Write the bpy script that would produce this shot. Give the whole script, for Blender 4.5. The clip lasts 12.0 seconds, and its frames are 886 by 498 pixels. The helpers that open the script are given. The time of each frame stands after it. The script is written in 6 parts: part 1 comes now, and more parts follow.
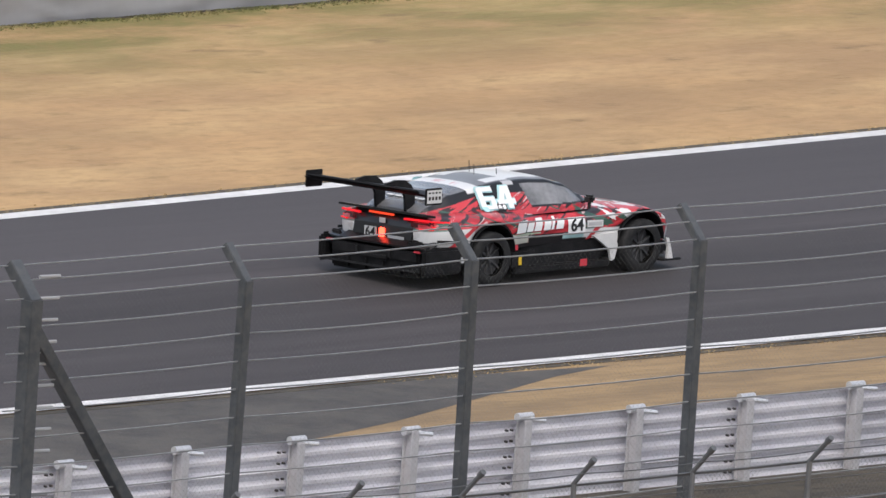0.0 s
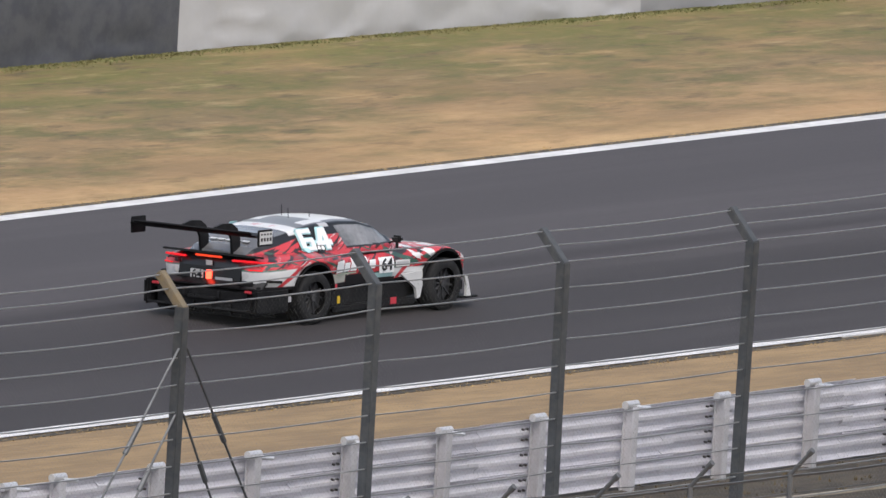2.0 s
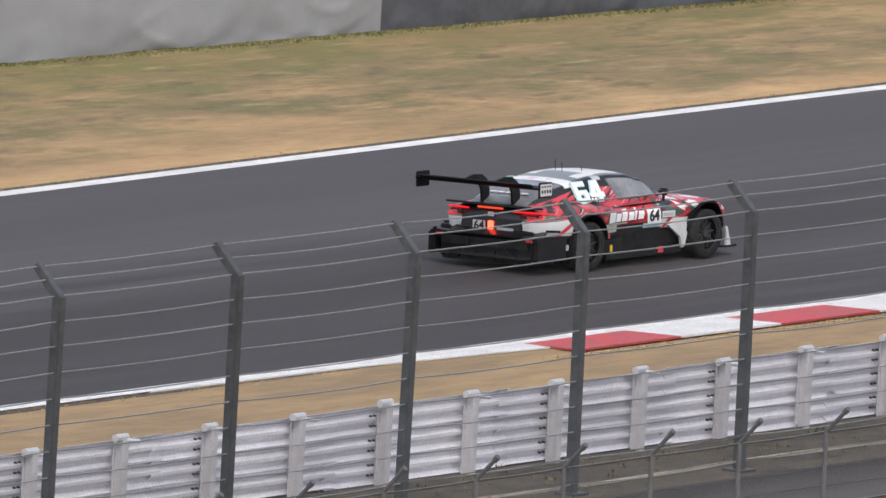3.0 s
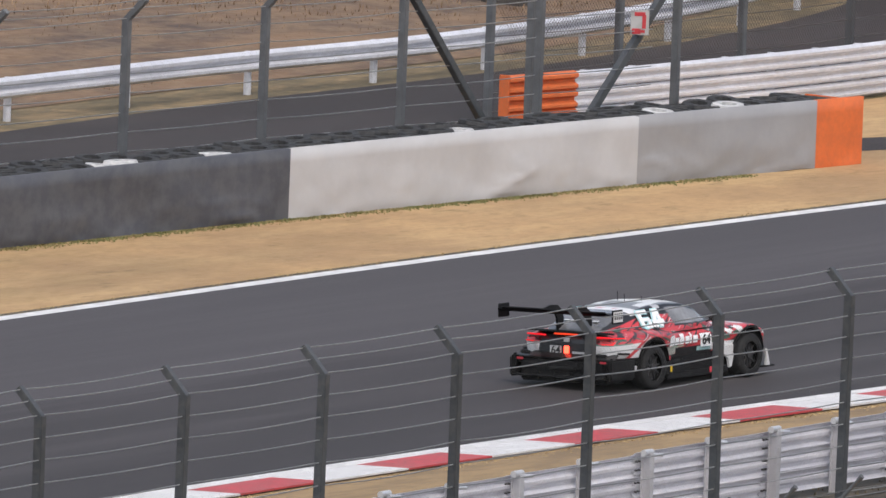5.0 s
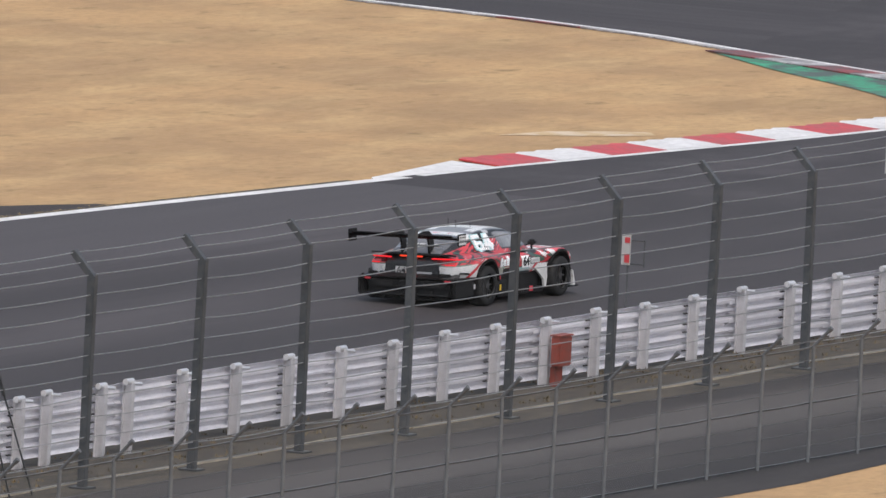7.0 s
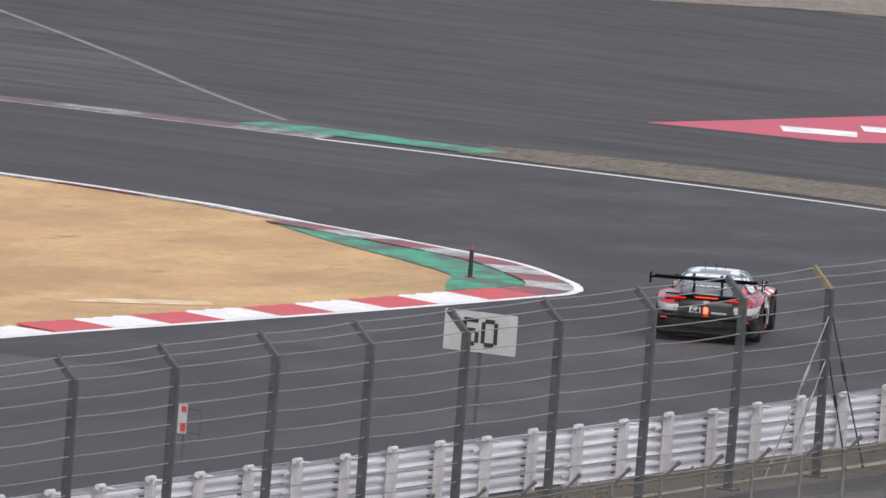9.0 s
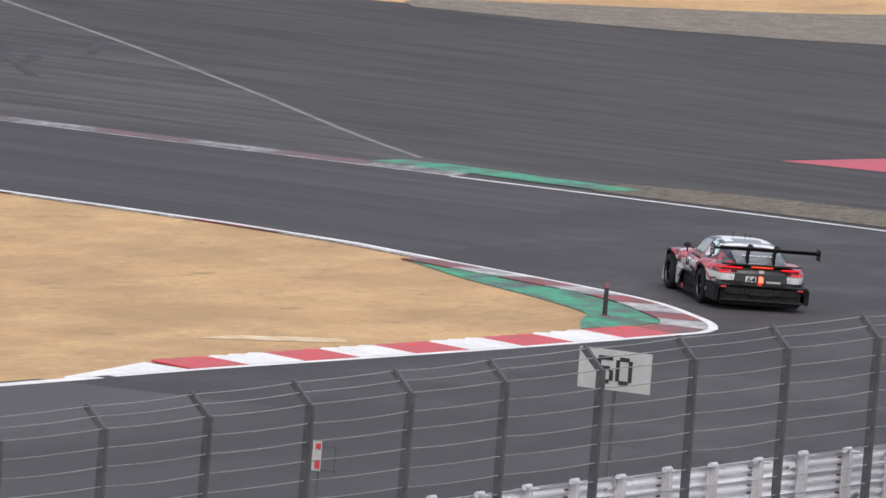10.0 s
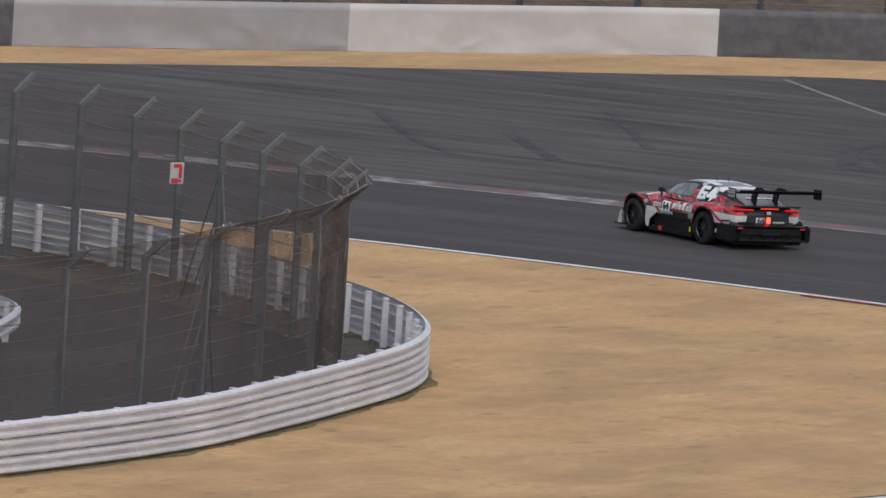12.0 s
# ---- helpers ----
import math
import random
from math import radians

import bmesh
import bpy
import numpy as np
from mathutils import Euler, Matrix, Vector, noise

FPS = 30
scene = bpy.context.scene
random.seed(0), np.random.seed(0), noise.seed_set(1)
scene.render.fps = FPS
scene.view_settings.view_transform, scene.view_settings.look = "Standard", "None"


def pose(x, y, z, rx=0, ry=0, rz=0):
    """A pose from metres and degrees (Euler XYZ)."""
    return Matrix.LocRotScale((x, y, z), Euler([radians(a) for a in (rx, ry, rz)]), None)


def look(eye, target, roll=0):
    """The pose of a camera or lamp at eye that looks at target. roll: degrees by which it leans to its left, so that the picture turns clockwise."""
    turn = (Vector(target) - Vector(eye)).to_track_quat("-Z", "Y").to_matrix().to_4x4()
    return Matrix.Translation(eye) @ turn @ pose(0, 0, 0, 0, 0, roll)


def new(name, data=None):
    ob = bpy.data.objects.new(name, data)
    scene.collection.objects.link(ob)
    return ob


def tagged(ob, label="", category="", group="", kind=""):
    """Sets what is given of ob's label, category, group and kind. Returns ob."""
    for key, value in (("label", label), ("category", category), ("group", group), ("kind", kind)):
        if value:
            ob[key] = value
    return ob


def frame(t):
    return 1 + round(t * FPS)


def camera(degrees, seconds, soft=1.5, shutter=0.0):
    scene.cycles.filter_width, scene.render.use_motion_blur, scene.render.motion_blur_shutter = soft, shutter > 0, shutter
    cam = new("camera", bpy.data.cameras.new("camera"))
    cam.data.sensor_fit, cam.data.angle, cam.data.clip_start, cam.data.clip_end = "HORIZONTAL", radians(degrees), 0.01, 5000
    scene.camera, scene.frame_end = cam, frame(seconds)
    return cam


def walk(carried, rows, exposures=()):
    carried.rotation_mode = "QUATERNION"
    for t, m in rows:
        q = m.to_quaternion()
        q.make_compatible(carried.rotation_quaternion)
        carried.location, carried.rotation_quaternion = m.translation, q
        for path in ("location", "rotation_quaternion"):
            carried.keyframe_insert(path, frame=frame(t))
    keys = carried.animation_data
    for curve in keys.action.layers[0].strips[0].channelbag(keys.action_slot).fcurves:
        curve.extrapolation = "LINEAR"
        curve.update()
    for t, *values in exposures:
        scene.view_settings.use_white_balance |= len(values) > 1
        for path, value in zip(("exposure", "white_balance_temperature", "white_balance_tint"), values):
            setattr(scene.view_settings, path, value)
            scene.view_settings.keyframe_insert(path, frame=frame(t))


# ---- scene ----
EXPO = [(0, 0.46), (1.5, 0.42), (2.7, 0.49), (4.5, 0.44), (6, 0.37), (7.5, 0.43), (9.5, 0.67), (10.5, 0.41), (11.3, 0.06), (12, 0.02)]
cam = camera(2.5469, 12.0)
EYE = Vector((0.0, 0.0, 38.03))


def view(yaw, down, roll, back):
    """A pose at the stand: yaw from +x towards +y, degrees below the level, lean, metres along the line of sight."""
    y, d = radians(yaw), radians(down)
    way = Vector((math.cos(y) * math.cos(d), math.sin(y) * math.cos(d), -math.sin(d)))
    return look(EYE + way * back, EYE + way * 400, roll)


# seconds, yaw, tilt, roll, shift along the sight line
VIEWS = [
    (0, 44.848, 8.817, 3.76, -24.0),
    (0.1, 44.545, 8.770, 3.41, -20.2),
    (0.3, 43.849, 8.663, 3.08, -12.6),
    (0.5, 43.118, 8.525, 3.51, -5.0),
    (0.75, 42.138, 8.352, 3.40, 0.0),
    (1, 41.158, 8.179, 3.30, 0.0),
    (1.5, 39.158, 7.851, 3.31, 0.0),
    (2, 37.557, 7.595, 3.32, 0.0),
    (2.5, 36.426, 7.446, 3.17, 0.0),
    (2.7, 36.106, 7.410, 3.20, 0.0),
    (4.3, 32.500, 6.597, 2.13, 0.0),
    (4.5, 32.046, 6.459, 2.20, 0.0),
    (5, 30.858, 6.160, 2.18, 0.0),
    (5.5, 29.581, 5.968, 1.59, 0.0),
    (6, 28.356, 5.888, 1.97, 0.0),
    (6.5, 27.368, 5.809, 2.64, 0.0),
    (7, 26.642, 5.732, 2.87, 0.0),
    (7.5, 25.893, 5.591, 4.04, 0.0),
    (7.7, 25.605, 5.525, 4.28, 0.0),
    (9.3, 25.375, 5.117, 4.38, 0.0),
    (9.5, 25.540, 5.098, 4.62, 0.0),
    (10, 25.796, 5.087, 4.46, 0.0),
    (10.5, 26.075, 5.085, 4.20, 0.0),
    (11, 26.811, 5.077, 3.49, 0.0),
    (11.5, 27.587, 5.013, 3.35, 0.0),
    (12, 28.349, 4.937, 3.47, 0.0),
]
walk(cam, [(t, view(a, b, c, d)) for t, a, b, c, d in VIEWS], EXPO)

# ---- light ----
world = bpy.data.worlds.new("sky")
scene.world = world
world.use_nodes = True
wn = world.node_tree
sky = wn.nodes.new("ShaderNodeTexSky")
sky.sky_type, sky.sun_disc = "NISHITA", False
sky.sun_elevation, sky.sun_rotation = radians(58), radians(225)
sky.air_density, sky.dust_density, sky.ozone_density = 1.0, 4.0, 1.0
grey = wn.nodes.new("ShaderNodeHueSaturation")
grey.inputs["Saturation"].default_value = 0.66
wn.links.new(sky.outputs[0], grey.inputs["Color"])
wn.links.new(grey.outputs[0], wn.nodes["Background"].inputs[0])
wn.nodes["Background"].inputs[1].default_value = 0.15
sun = new("sun", bpy.data.lights.new("sun", "SUN"))
sun.data.energy, sun.data.angle, sun.data.color = 0.55, radians(60), (1.0, 0.97, 0.94)
sun.matrix_world = look((0, 0, 60), (26, 26, 0))


# ---- materials ----
def material(name, colour, rough=0.6, metal=0.0, other=None, scale=1.0, detail=6.0, spread=(0.4, 0.6), fine=None,
             fine_scale=30.0, fine_mix=0.35, bump=0.0, bump_scale=40.0, stretch=(1, 1, 1), island=0.0, glow=0.0, coat=0.0):
    """Two scales of variation: a broad mix of colour and other, a fine mix towards fine, and a fine relief."""
    m = bpy.data.materials.new(name)
    m.use_nodes = True
    nt = m.node_tree
    b = nt.nodes["Principled BSDF"]
    b.inputs["Roughness"].default_value, b.inputs["Metallic"].default_value = rough, metal
    b.inputs["Coat Weight"].default_value = coat
    b.inputs["Base Color"].default_value = (*colour, 1)
    geo = nt.nodes.new("ShaderNodeTexCoord")
    mp = nt.nodes.new("ShaderNodeMapping")
    mp.inputs["Scale"].default_value = stretch
    nt.links.new(geo.outputs["Object"], mp.inputs["Vector"])
    last = None

    def blend(a, bcol, fac, mode="MIX"):
        mix = nt.nodes.new("ShaderNodeMix")
        mix.data_type, mix.blend_type = "RGBA", mode
        for sock, v in ((mix.inputs["A"], a), (mix.inputs["B"], bcol), (mix.inputs["Factor"], fac)):
            if isinstance(v, (tuple, float, int)):
                sock.default_value = (*v, 1) if isinstance(v, tuple) else v
            else:
                nt.links.new(v, sock)
        return mix.outputs["Result"]

    def cloud(sc, lo, hi, det):
        n = nt.nodes.new("ShaderNodeTexNoise")
        n.inputs["Scale"].default_value, n.inputs["Detail"].default_value = sc, det
        n.inputs["Roughness"].default_value = 0.62
        nt.links.new(mp.outputs[0], n.inputs["Vector"])
        r = nt.nodes.new("ShaderNodeMapRange")
        r.inputs["From Min"].default_value, r.inputs["From Max"].default_value = lo, hi
        nt.links.new(n.outputs["Fac"], r.inputs["Value"])
        return r.outputs[0]

    last = colour
    if other:
        last = blend(last, other, cloud(scale, spread[0], spread[1], detail))
    if fine:
        f = cloud(fine_scale, 0.4, 0.62, 4.0)
        mul = nt.nodes.new("ShaderNodeMath")
        mul.operation, mul.inputs[1].default_value = "MULTIPLY", fine_mix
        nt.links.new(f, mul.inputs[0])
        last = blend(last, fine, mul.outputs[0])
    if island:
        info = nt.nodes.new("ShaderNodeObjectInfo")
        hsv = nt.nodes.new("ShaderNodeHueSaturation")
        r = nt.nodes.new("ShaderNodeMapRange")
        r.inputs["To Min"].default_value, r.inputs["To Max"].default_value = 1 - island, 1 + island
        nt.links.new(info.outputs["Random"], r.inputs["Value"])
        nt.links.new(r.outputs[0], hsv.inputs["Value"])
        if isinstance(last, tuple):
            hsv.inputs["Color"].default_value = (*last, 1)
        else:
            nt.links.new(last, hsv.inputs["Color"])
        last = hsv.outputs[0]
    if not isinstance(last, tuple):
        nt.links.new(last, b.inputs["Base Color"])
    if bump:
        n = nt.nodes.new("ShaderNodeTexNoise")
        n.inputs["Scale"].default_value, n.inputs["Detail"].default_value = bump_scale, 5
        nt.links.new(mp.outputs[0], n.inputs["Vector"])
        bp = nt.nodes.new("ShaderNodeBump")
        bp.inputs["Strength"].default_value, bp.inputs["Distance"].default_value = bump, 0.05
        nt.links.new(n.outputs["Fac"], bp.inputs["Height"])
        nt.links.new(bp.outputs[0], b.inputs["Normal"])
    if glow:
        b.inputs["Emission Color"].default_value = (*colour, 1)
        b.inputs["Emission Strength"].default_value = glow
    return m


def grass_material():
    m = material("dry_grass", (0.47, 0.297, 0.143), 0.95, other=(0.355, 0.225, 0.115), scale=0.2, spread=(0.40, 0.60), bump=0.6, bump_scale=9.0)
    nt = m.node_tree
    b = nt.nodes["Principled BSDF"]
    base = b.inputs["Base Color"].links[0].from_socket
    tc = nt.nodes.new("ShaderNodeTexCoord")

    def noise_at(sc, lo, hi, det=6.0, stretch=(1, 1, 1)):
        mp = nt.nodes.new("ShaderNodeMapping")
        mp.inputs["Scale"].default_value = stretch
        nt.links.new(tc.outputs["Object"], mp.inputs["Vector"])
        n = nt.nodes.new("ShaderNodeTexNoise")
        n.inputs["Scale"].default_value, n.inputs["Detail"].default_value, n.inputs["Roughness"].default_value = sc, det, 0.65
        nt.links.new(mp.outputs[0], n.inputs["Vector"])
        r = nt.nodes.new("ShaderNodeMapRange")
        r.inputs["From Min"].default_value, r.inputs["From Max"].default_value = lo, hi
        nt.links.new(n.outputs["Fac"], r.inputs["Value"])
        return r.outputs[0]

    def math_node(op, a, c):
        n = nt.nodes.new("ShaderNodeMath")
        n.operation, n.use_clamp = op, True
        for i, v in enumerate((a, c)):
            if isinstance(v, (int, float)):
                n.inputs[i].default_value = v
            else:
                nt.links.new(v, n.inputs[i])
        return n.outputs[0]

    def blend(a, col, fac):
        mix = nt.nodes.new("ShaderNodeMix")
        mix.data_type = "RGBA"
        nt.links.new(a, mix.inputs["A"])
        mix.inputs["B"].default_value = (*col, 1)
        nt.links.new(fac, mix.inputs["Factor"])
        return mix.outputs["Result"]

    # living grass and bare tussocks keep to the damp verge along the tyre wall, with a torn edge
    sep = nt.nodes.new("ShaderNodeSeparateXYZ")
    nt.links.new(tc.outputs["Object"], sep.inputs[0])

    def ramp(v, lo, hi):
        r = nt.nodes.new("ShaderNodeMapRange")
        r.inputs["From Min"].default_value, r.inputs["From Max"].default_value = lo, hi
        nt.links.new(v, r.inputs["Value"])
        return r.outputs[0]

    wander = nt.nodes.new("ShaderNodeMath")
    wander.operation, wander.inputs[1].default_value = "MULTIPLY_ADD", 5.0
    nt.links.new(noise_at(0.16, 0.3, 0.7, 7.0, (0.45, 1, 1)), wander.inputs[0])
    nt.links.new(sep.outputs["Y"], wander.inputs[2])
    verge = math_node("MULTIPLY", math_node("MULTIPLY", ramp(wander.outputs[0], 183.0, 185.4), ramp(sep.outputs["X"], 300.0, 264.0)), ramp(sep.outputs["X"], 195.0, 206.0))
    foot = math_node("MULTIPLY", ramp(sep.outputs["Y"], 184.5, 189.0), ramp(sep.outputs["X"], 300.0, 264.0))
    inner = ramp(sep.outputs["Y"], 197.0, 196.0)
    c = blend(base, (0.195, 0.145, 0.075), math_node("MULTIPLY", math_node("MULTIPLY", verge, noise_at(0.5, 0.34, 0.54, 9.0, (0.6, 1.1, 1))), 0.95))
    c = blend(c, (0.125, 0.120, 0.045), math_node("MULTIPLY", math_node("MULTIPLY", verge, noise_at(0.75, 0.46, 0.58, 9.0, (0.6, 1.1, 1))), 0.9))
    c = blend(c, (0.150, 0.148, 0.042), math_node("MULTIPLY", math_node("MULTIPLY", foot, noise_at(0.6, 0.34, 0.54, 8.0, (0.5, 1, 1))), 0.85))
    c = blend(c, (0.105, 0.080, 0.045), math_node("MULTIPLY", math_node("MULTIPLY", verge, noise_at(1.9, 0.54, 0.64, 8.0, (0.45, 1.0, 1))), 0.8))
    c = blend(c, (0.48, 0.36, 0.19), math_node("MULTIPLY", math_node("MULTIPLY", verge, noise_at(1.5, 0.55, 0.68, 8.0, (0.4, 1.3, 1))), 0.45))
    # mown streaks, bleached and dark tufts
    c = blend(c, (0.60, 0.42, 0.21), math_node("MULTIPLY", math_node("MULTIPLY", math_node("SUBTRACT", 1.0, verge), noise_at(0.4, 0.46, 0.70, 8.0, (0.4, 1.3, 1))), 0.55))
    c = blend(c, (0.27, 0.175, 0.085), math_node("MULTIPLY", math_node("MULTIPLY", inner, noise_at(0.30, 0.50, 0.72, 9.0, (0.6, 1.0, 1))), 0.58))
    c = blend(c, (0.19, 0.13, 0.062), math_node("MULTIPLY", noise_at(1.3, 0.585, 0.70, 9.0, (0.5, 0.9, 1)), 0.75))
    c = blend(c, (0.27, 0.175, 0.08), math_node("MULTIPLY", noise_at(5.0, 0.46, 0.68, 6.0, (0.5, 1, 1)), 0.45))
    nt.links.new(c, b.inputs["Base Color"])
    return m


def mesh_material(name="chain_link", tone=(0.17, 0.175, 0.17), wire=0.0010):
    """Chain link: bare wire on a diamond grid, open between."""
    m = bpy.data.materials.new(name)
    m.use_nodes = True
    nt = m.node_tree
    b = nt.nodes["Principled BSDF"]
    b.inputs["Base Color"].default_value = (*tone, 1)
    b.inputs["Metallic"].default_value, b.inputs["Roughness"].default_value = 0.3, 0.55
    uv = nt.nodes.new("ShaderNodeUVMap")
    sep = nt.nodes.new("ShaderNodeSeparateXYZ")
    nt.links.new(uv.outputs[0], sep.inputs[0])
    wires = []
    for op in ("ADD", "SUBTRACT"):
        a = nt.nodes.new("ShaderNodeMath")
        a.operation = op
        nt.links.new(sep.outputs["X"], a.inputs[0])
        nt.links.new(sep.outputs["Y"], a.inputs[1])
        f = nt.nodes.new("ShaderNodeMath")
        f.operation, f.inputs[1].default_value = "PINGPONG", 0.04
        nt.links.new(a.outputs[0], f.inputs[0])
        l = nt.nodes.new("ShaderNodeMath")
        l.operation, l.inputs[1].default_value = "LESS_THAN", wire
        nt.links.new(f.outputs[0], l.inputs[0])
        wires.append(l.outputs[0])
    mx = nt.nodes.new("ShaderNodeMath")
    mx.operation = "MAXIMUM"
    nt.links.new(wires[0], mx.inputs[0])
    nt.links.new(wires[1], mx.inputs[1])
    nt.links.new(mx.outputs[0], b.inputs["Alpha"])
    return m


M = {}
M["grass"] = grass_material()
for key, st in (("asphalt", (0.05, 1, 1)), ("asphalt_bend", (0.5, 0.6, 1)), ("asphalt_back", (1, 0.06, 1))):
    M[key] = material(key, (0.036, 0.0305, 0.0322), 0.8, other=(0.066, 0.0575, 0.0600), scale=0.42, detail=8.0, spread=(0.43, 0.63), fine=(0.027, 0.0235, 0.0245), fine_scale=2.2, fine_mix=0.5, stretch=st, bump=0.12, bump_scale=60)
M["runoff"] = material("old_asphalt", (0.052, 0.0455, 0.0455), 0.8, other=(0.025, 0.0225, 0.0225), scale=0.32, spread=(0.36, 0.64), fine=(0.105, 0.096, 0.095), fine_scale=1.3, fine_mix=0.55, stretch=(1.0, 0.12, 1), bump=0.2, bump_scale=50)
M["runoff_dark"] = material("brown_asphalt", (0.043, 0.0365, 0.0362), 0.82, other=(0.024, 0.0212, 0.0212), scale=0.32, spread=(0.36, 0.64), fine=(0.082, 0.073, 0.071), fine_scale=1.3, fine_mix=0.5, stretch=(1.0, 0.12, 1), bump=0.2, bump_scale=50)
M["skid"] = material("tyre_mark", (0.020, 0.018, 0.018), 0.75, other=(0.050, 0.044, 0.044), scale=1.1, detail=8.0)
M["faint_white"] = material("faint_white", (0.34, 0.33, 0.33), 0.65, other=(0.10, 0.092, 0.094), scale=1.6, spread=(0.4, 0.58), fine=(0.09, 0.085, 0.085), fine_scale=5, fine_mix=0.6)
M["faint_red"] = material("faint_red", (0.20, 0.085, 0.09), 0.65, other=(0.085, 0.072, 0.073), scale=1.4, spread=(0.4, 0.6), fine=(0.08, 0.075, 0.075), fine_scale=5, fine_mix=0.5)
M["service"] = material("service_asphalt", (0.031, 0.0240, 0.0235), 0.9, other=(0.056, 0.045, 0.043), scale=0.25, spread=(0.48, 0.68), fine=(0.04, 0.037, 0.037), fine_scale=3.0, fine_mix=0.4, stretch=(0.25, 1, 1), bump=0.2, bump_scale=50)
M["mud"] = material("bare_asphalt_verge", (0.085, 0.078, 0.07), 0.7, other=(0.045, 0.042, 0.04), scale=0.9, spread=(0.4, 0.6), fine=(0.12, 0.1, 0.08), fine_scale=4.0, bump=0.4, bump_scale=25)
M["earth"] = material("dry_earth", (0.070, 0.061, 0.050), 0.95, other=(0.036, 0.033, 0.028), scale=0.8, fine=(0.13, 0.105, 0.072), fine_scale=5, fine_mix=0.5, stretch=(0.4, 1, 1), bump=0.5, bump_scale=16)
M["dark_turf"] = material("dark_green_grass", (0.115, 0.095, 0.04), 0.95, other=(0.24, 0.165, 0.075), scale=1.6, spread=(0.42, 0.62), fine=(0.06, 0.06, 0.03), fine_scale=6, fine_mix=0.5, bump=0.6, bump_scale=12)
M["line"] = material("white_line", (0.78, 0.77, 0.76), 0.6, other=(0.62, 0.61, 0.60), scale=1.2, fine=(0.45, 0.44, 0.43), fine_scale=6, fine_mix=0.3)
M["seam"] = material("seam_line", (0.22, 0.195, 0.165), 0.7, other=(0.14, 0.125, 0.11), scale=1.5)
M["kerb_red"] = material("kerb_red", (0.58, 0.055, 0.065), 0.55, other=(0.45, 0.08, 0.08), scale=1.5, fine=(0.25, 0.05, 0.05), fine_scale=7, fine_mix=0.35)
M["kerb_white"] = material("kerb_white", (0.76, 0.75, 0.74), 0.55, other=(0.66, 0.65, 0.64), scale=1.5, fine=(0.4, 0.38, 0.37), fine_scale=7, fine_mix=0.3)
M["old_red"] = material("rubbed_red", (0.36, 0.055, 0.06), 0.65, other=(0.12, 0.075, 0.075), scale=1.2, fine=(0.09, 0.085, 0.085), fine_scale=5, fine_mix=0.6)
M["old_white"] = material("rubbed_white", (0.52, 0.50, 0.50), 0.65, other=(0.26, 0.25, 0.25), scale=1.2, fine=(0.11, 0.105, 0.105), fine_scale=5, fine_mix=0.55)
M["green"] = material("green_paint", (0.035, 0.33, 0.17), 0.6, other=(0.075, 0.10, 0.085), scale=1.1, spread=(0.44, 0.60), fine=(0.08, 0.085, 0.08), fine_scale=3.5, fine_mix=0.5)
M["pink"] = material("red_marking", (0.50, 0.06, 0.10), 0.6, other=(0.42, 0.07, 0.10), scale=0.6, fine=(0.3, 0.1, 0.12), fine_scale=3, fine_mix=0.3)
M["gravel"] = material("gravel", (0.25, 0.21, 0.17), 0.95, other=(0.17, 0.145, 0.12), scale=1.4, fine=(0.09, 0.08, 0.07), fine_scale=8, fine_mix=0.6, bump=1.0, bump_scale=12)
M["strip"] = material("stony_verge", (0.105, 0.087, 0.066), 0.95, other=(0.06, 0.052, 0.041), scale=1.2, fine=(0.25, 0.21, 0.15), fine_scale=6, fine_mix=0.5, bump=0.8, bump_scale=14)
M["belt_white"] = material("belt_white", (0.51, 0.505, 0.51), 0.55, other=(0.465, 0.46, 0.465), scale=0.7, fine=(0.46, 0.45, 0.44), fine_scale=3, fine_mix=0.25, bump=0.08, bump_scale=4)
M["belt_grey"] = material("belt_grey", (0.325, 0.325, 0.335), 0.5, other=(0.29, 0.29, 0.30), scale=0.7, fine=(0.28, 0.28, 0.28), fine_scale=3, fine_mix=0.25, bump=0.08, bump_scale=4)
M["belt_dark"] = material("belt_dark", (0.076, 0.079, 0.094), 0.6, other=(0.067, 0.070, 0.083), scale=0.7, fine=(0.16, 0.16, 0.16), fine_scale=3, fine_mix=0.3, bump=0.08, bump_scale=4)
M["orange"] = material("orange_paint", (0.72, 0.16, 0.04), 0.55, other=(0.62, 0.14, 0.04), scale=1.5, fine=(0.4, 0.12, 0.05), fine_scale=8, fine_mix=0.25)
M["tyre"] = material("tyre_rubber", (0.022, 0.022, 0.023), 0.75, other=(0.04, 0.04, 0.04), scale=5, bump=0.3, bump_scale=20)
M["tyre_white"] = material("painted_tyre", (0.62, 0.61, 0.60), 0.6, other=(0.4, 0.4, 0.4), scale=4)
M["rail_post"] = material("galvanised_rail_post", (0.62, 0.61, 0.63), 0.5, metal=0.2, other=(0.54, 0.53, 0.55), scale=1.5, fine=(0.36, 0.34, 0.34), fine_scale=8, fine_mix=0.3, island=0.08)
M["rail"] = material("galvanised_rail", (0.82, 0.81, 0.85), 0.42, metal=0.3, other=(0.72, 0.71, 0.76), scale=0.5, fine=(0.55, 0.53, 0.54), fine_scale=8, fine_mix=0.25, island=0.08)
M["rail_white"] = material("white_rail", (0.79, 0.79, 0.83), 0.4, metal=0.28, other=(0.69, 0.69, 0.73), scale=0.6, fine=(0.42, 0.41, 0.40), fine_scale=6, fine_mix=0.25, island=0.06)
M["cap"] = material("bright_cap", (0.72, 0.72, 0.73), 0.3, metal=0.5)
M["bolt"] = material("dark_bolt", (0.06, 0.055, 0.055), 0.5, metal=0.4)
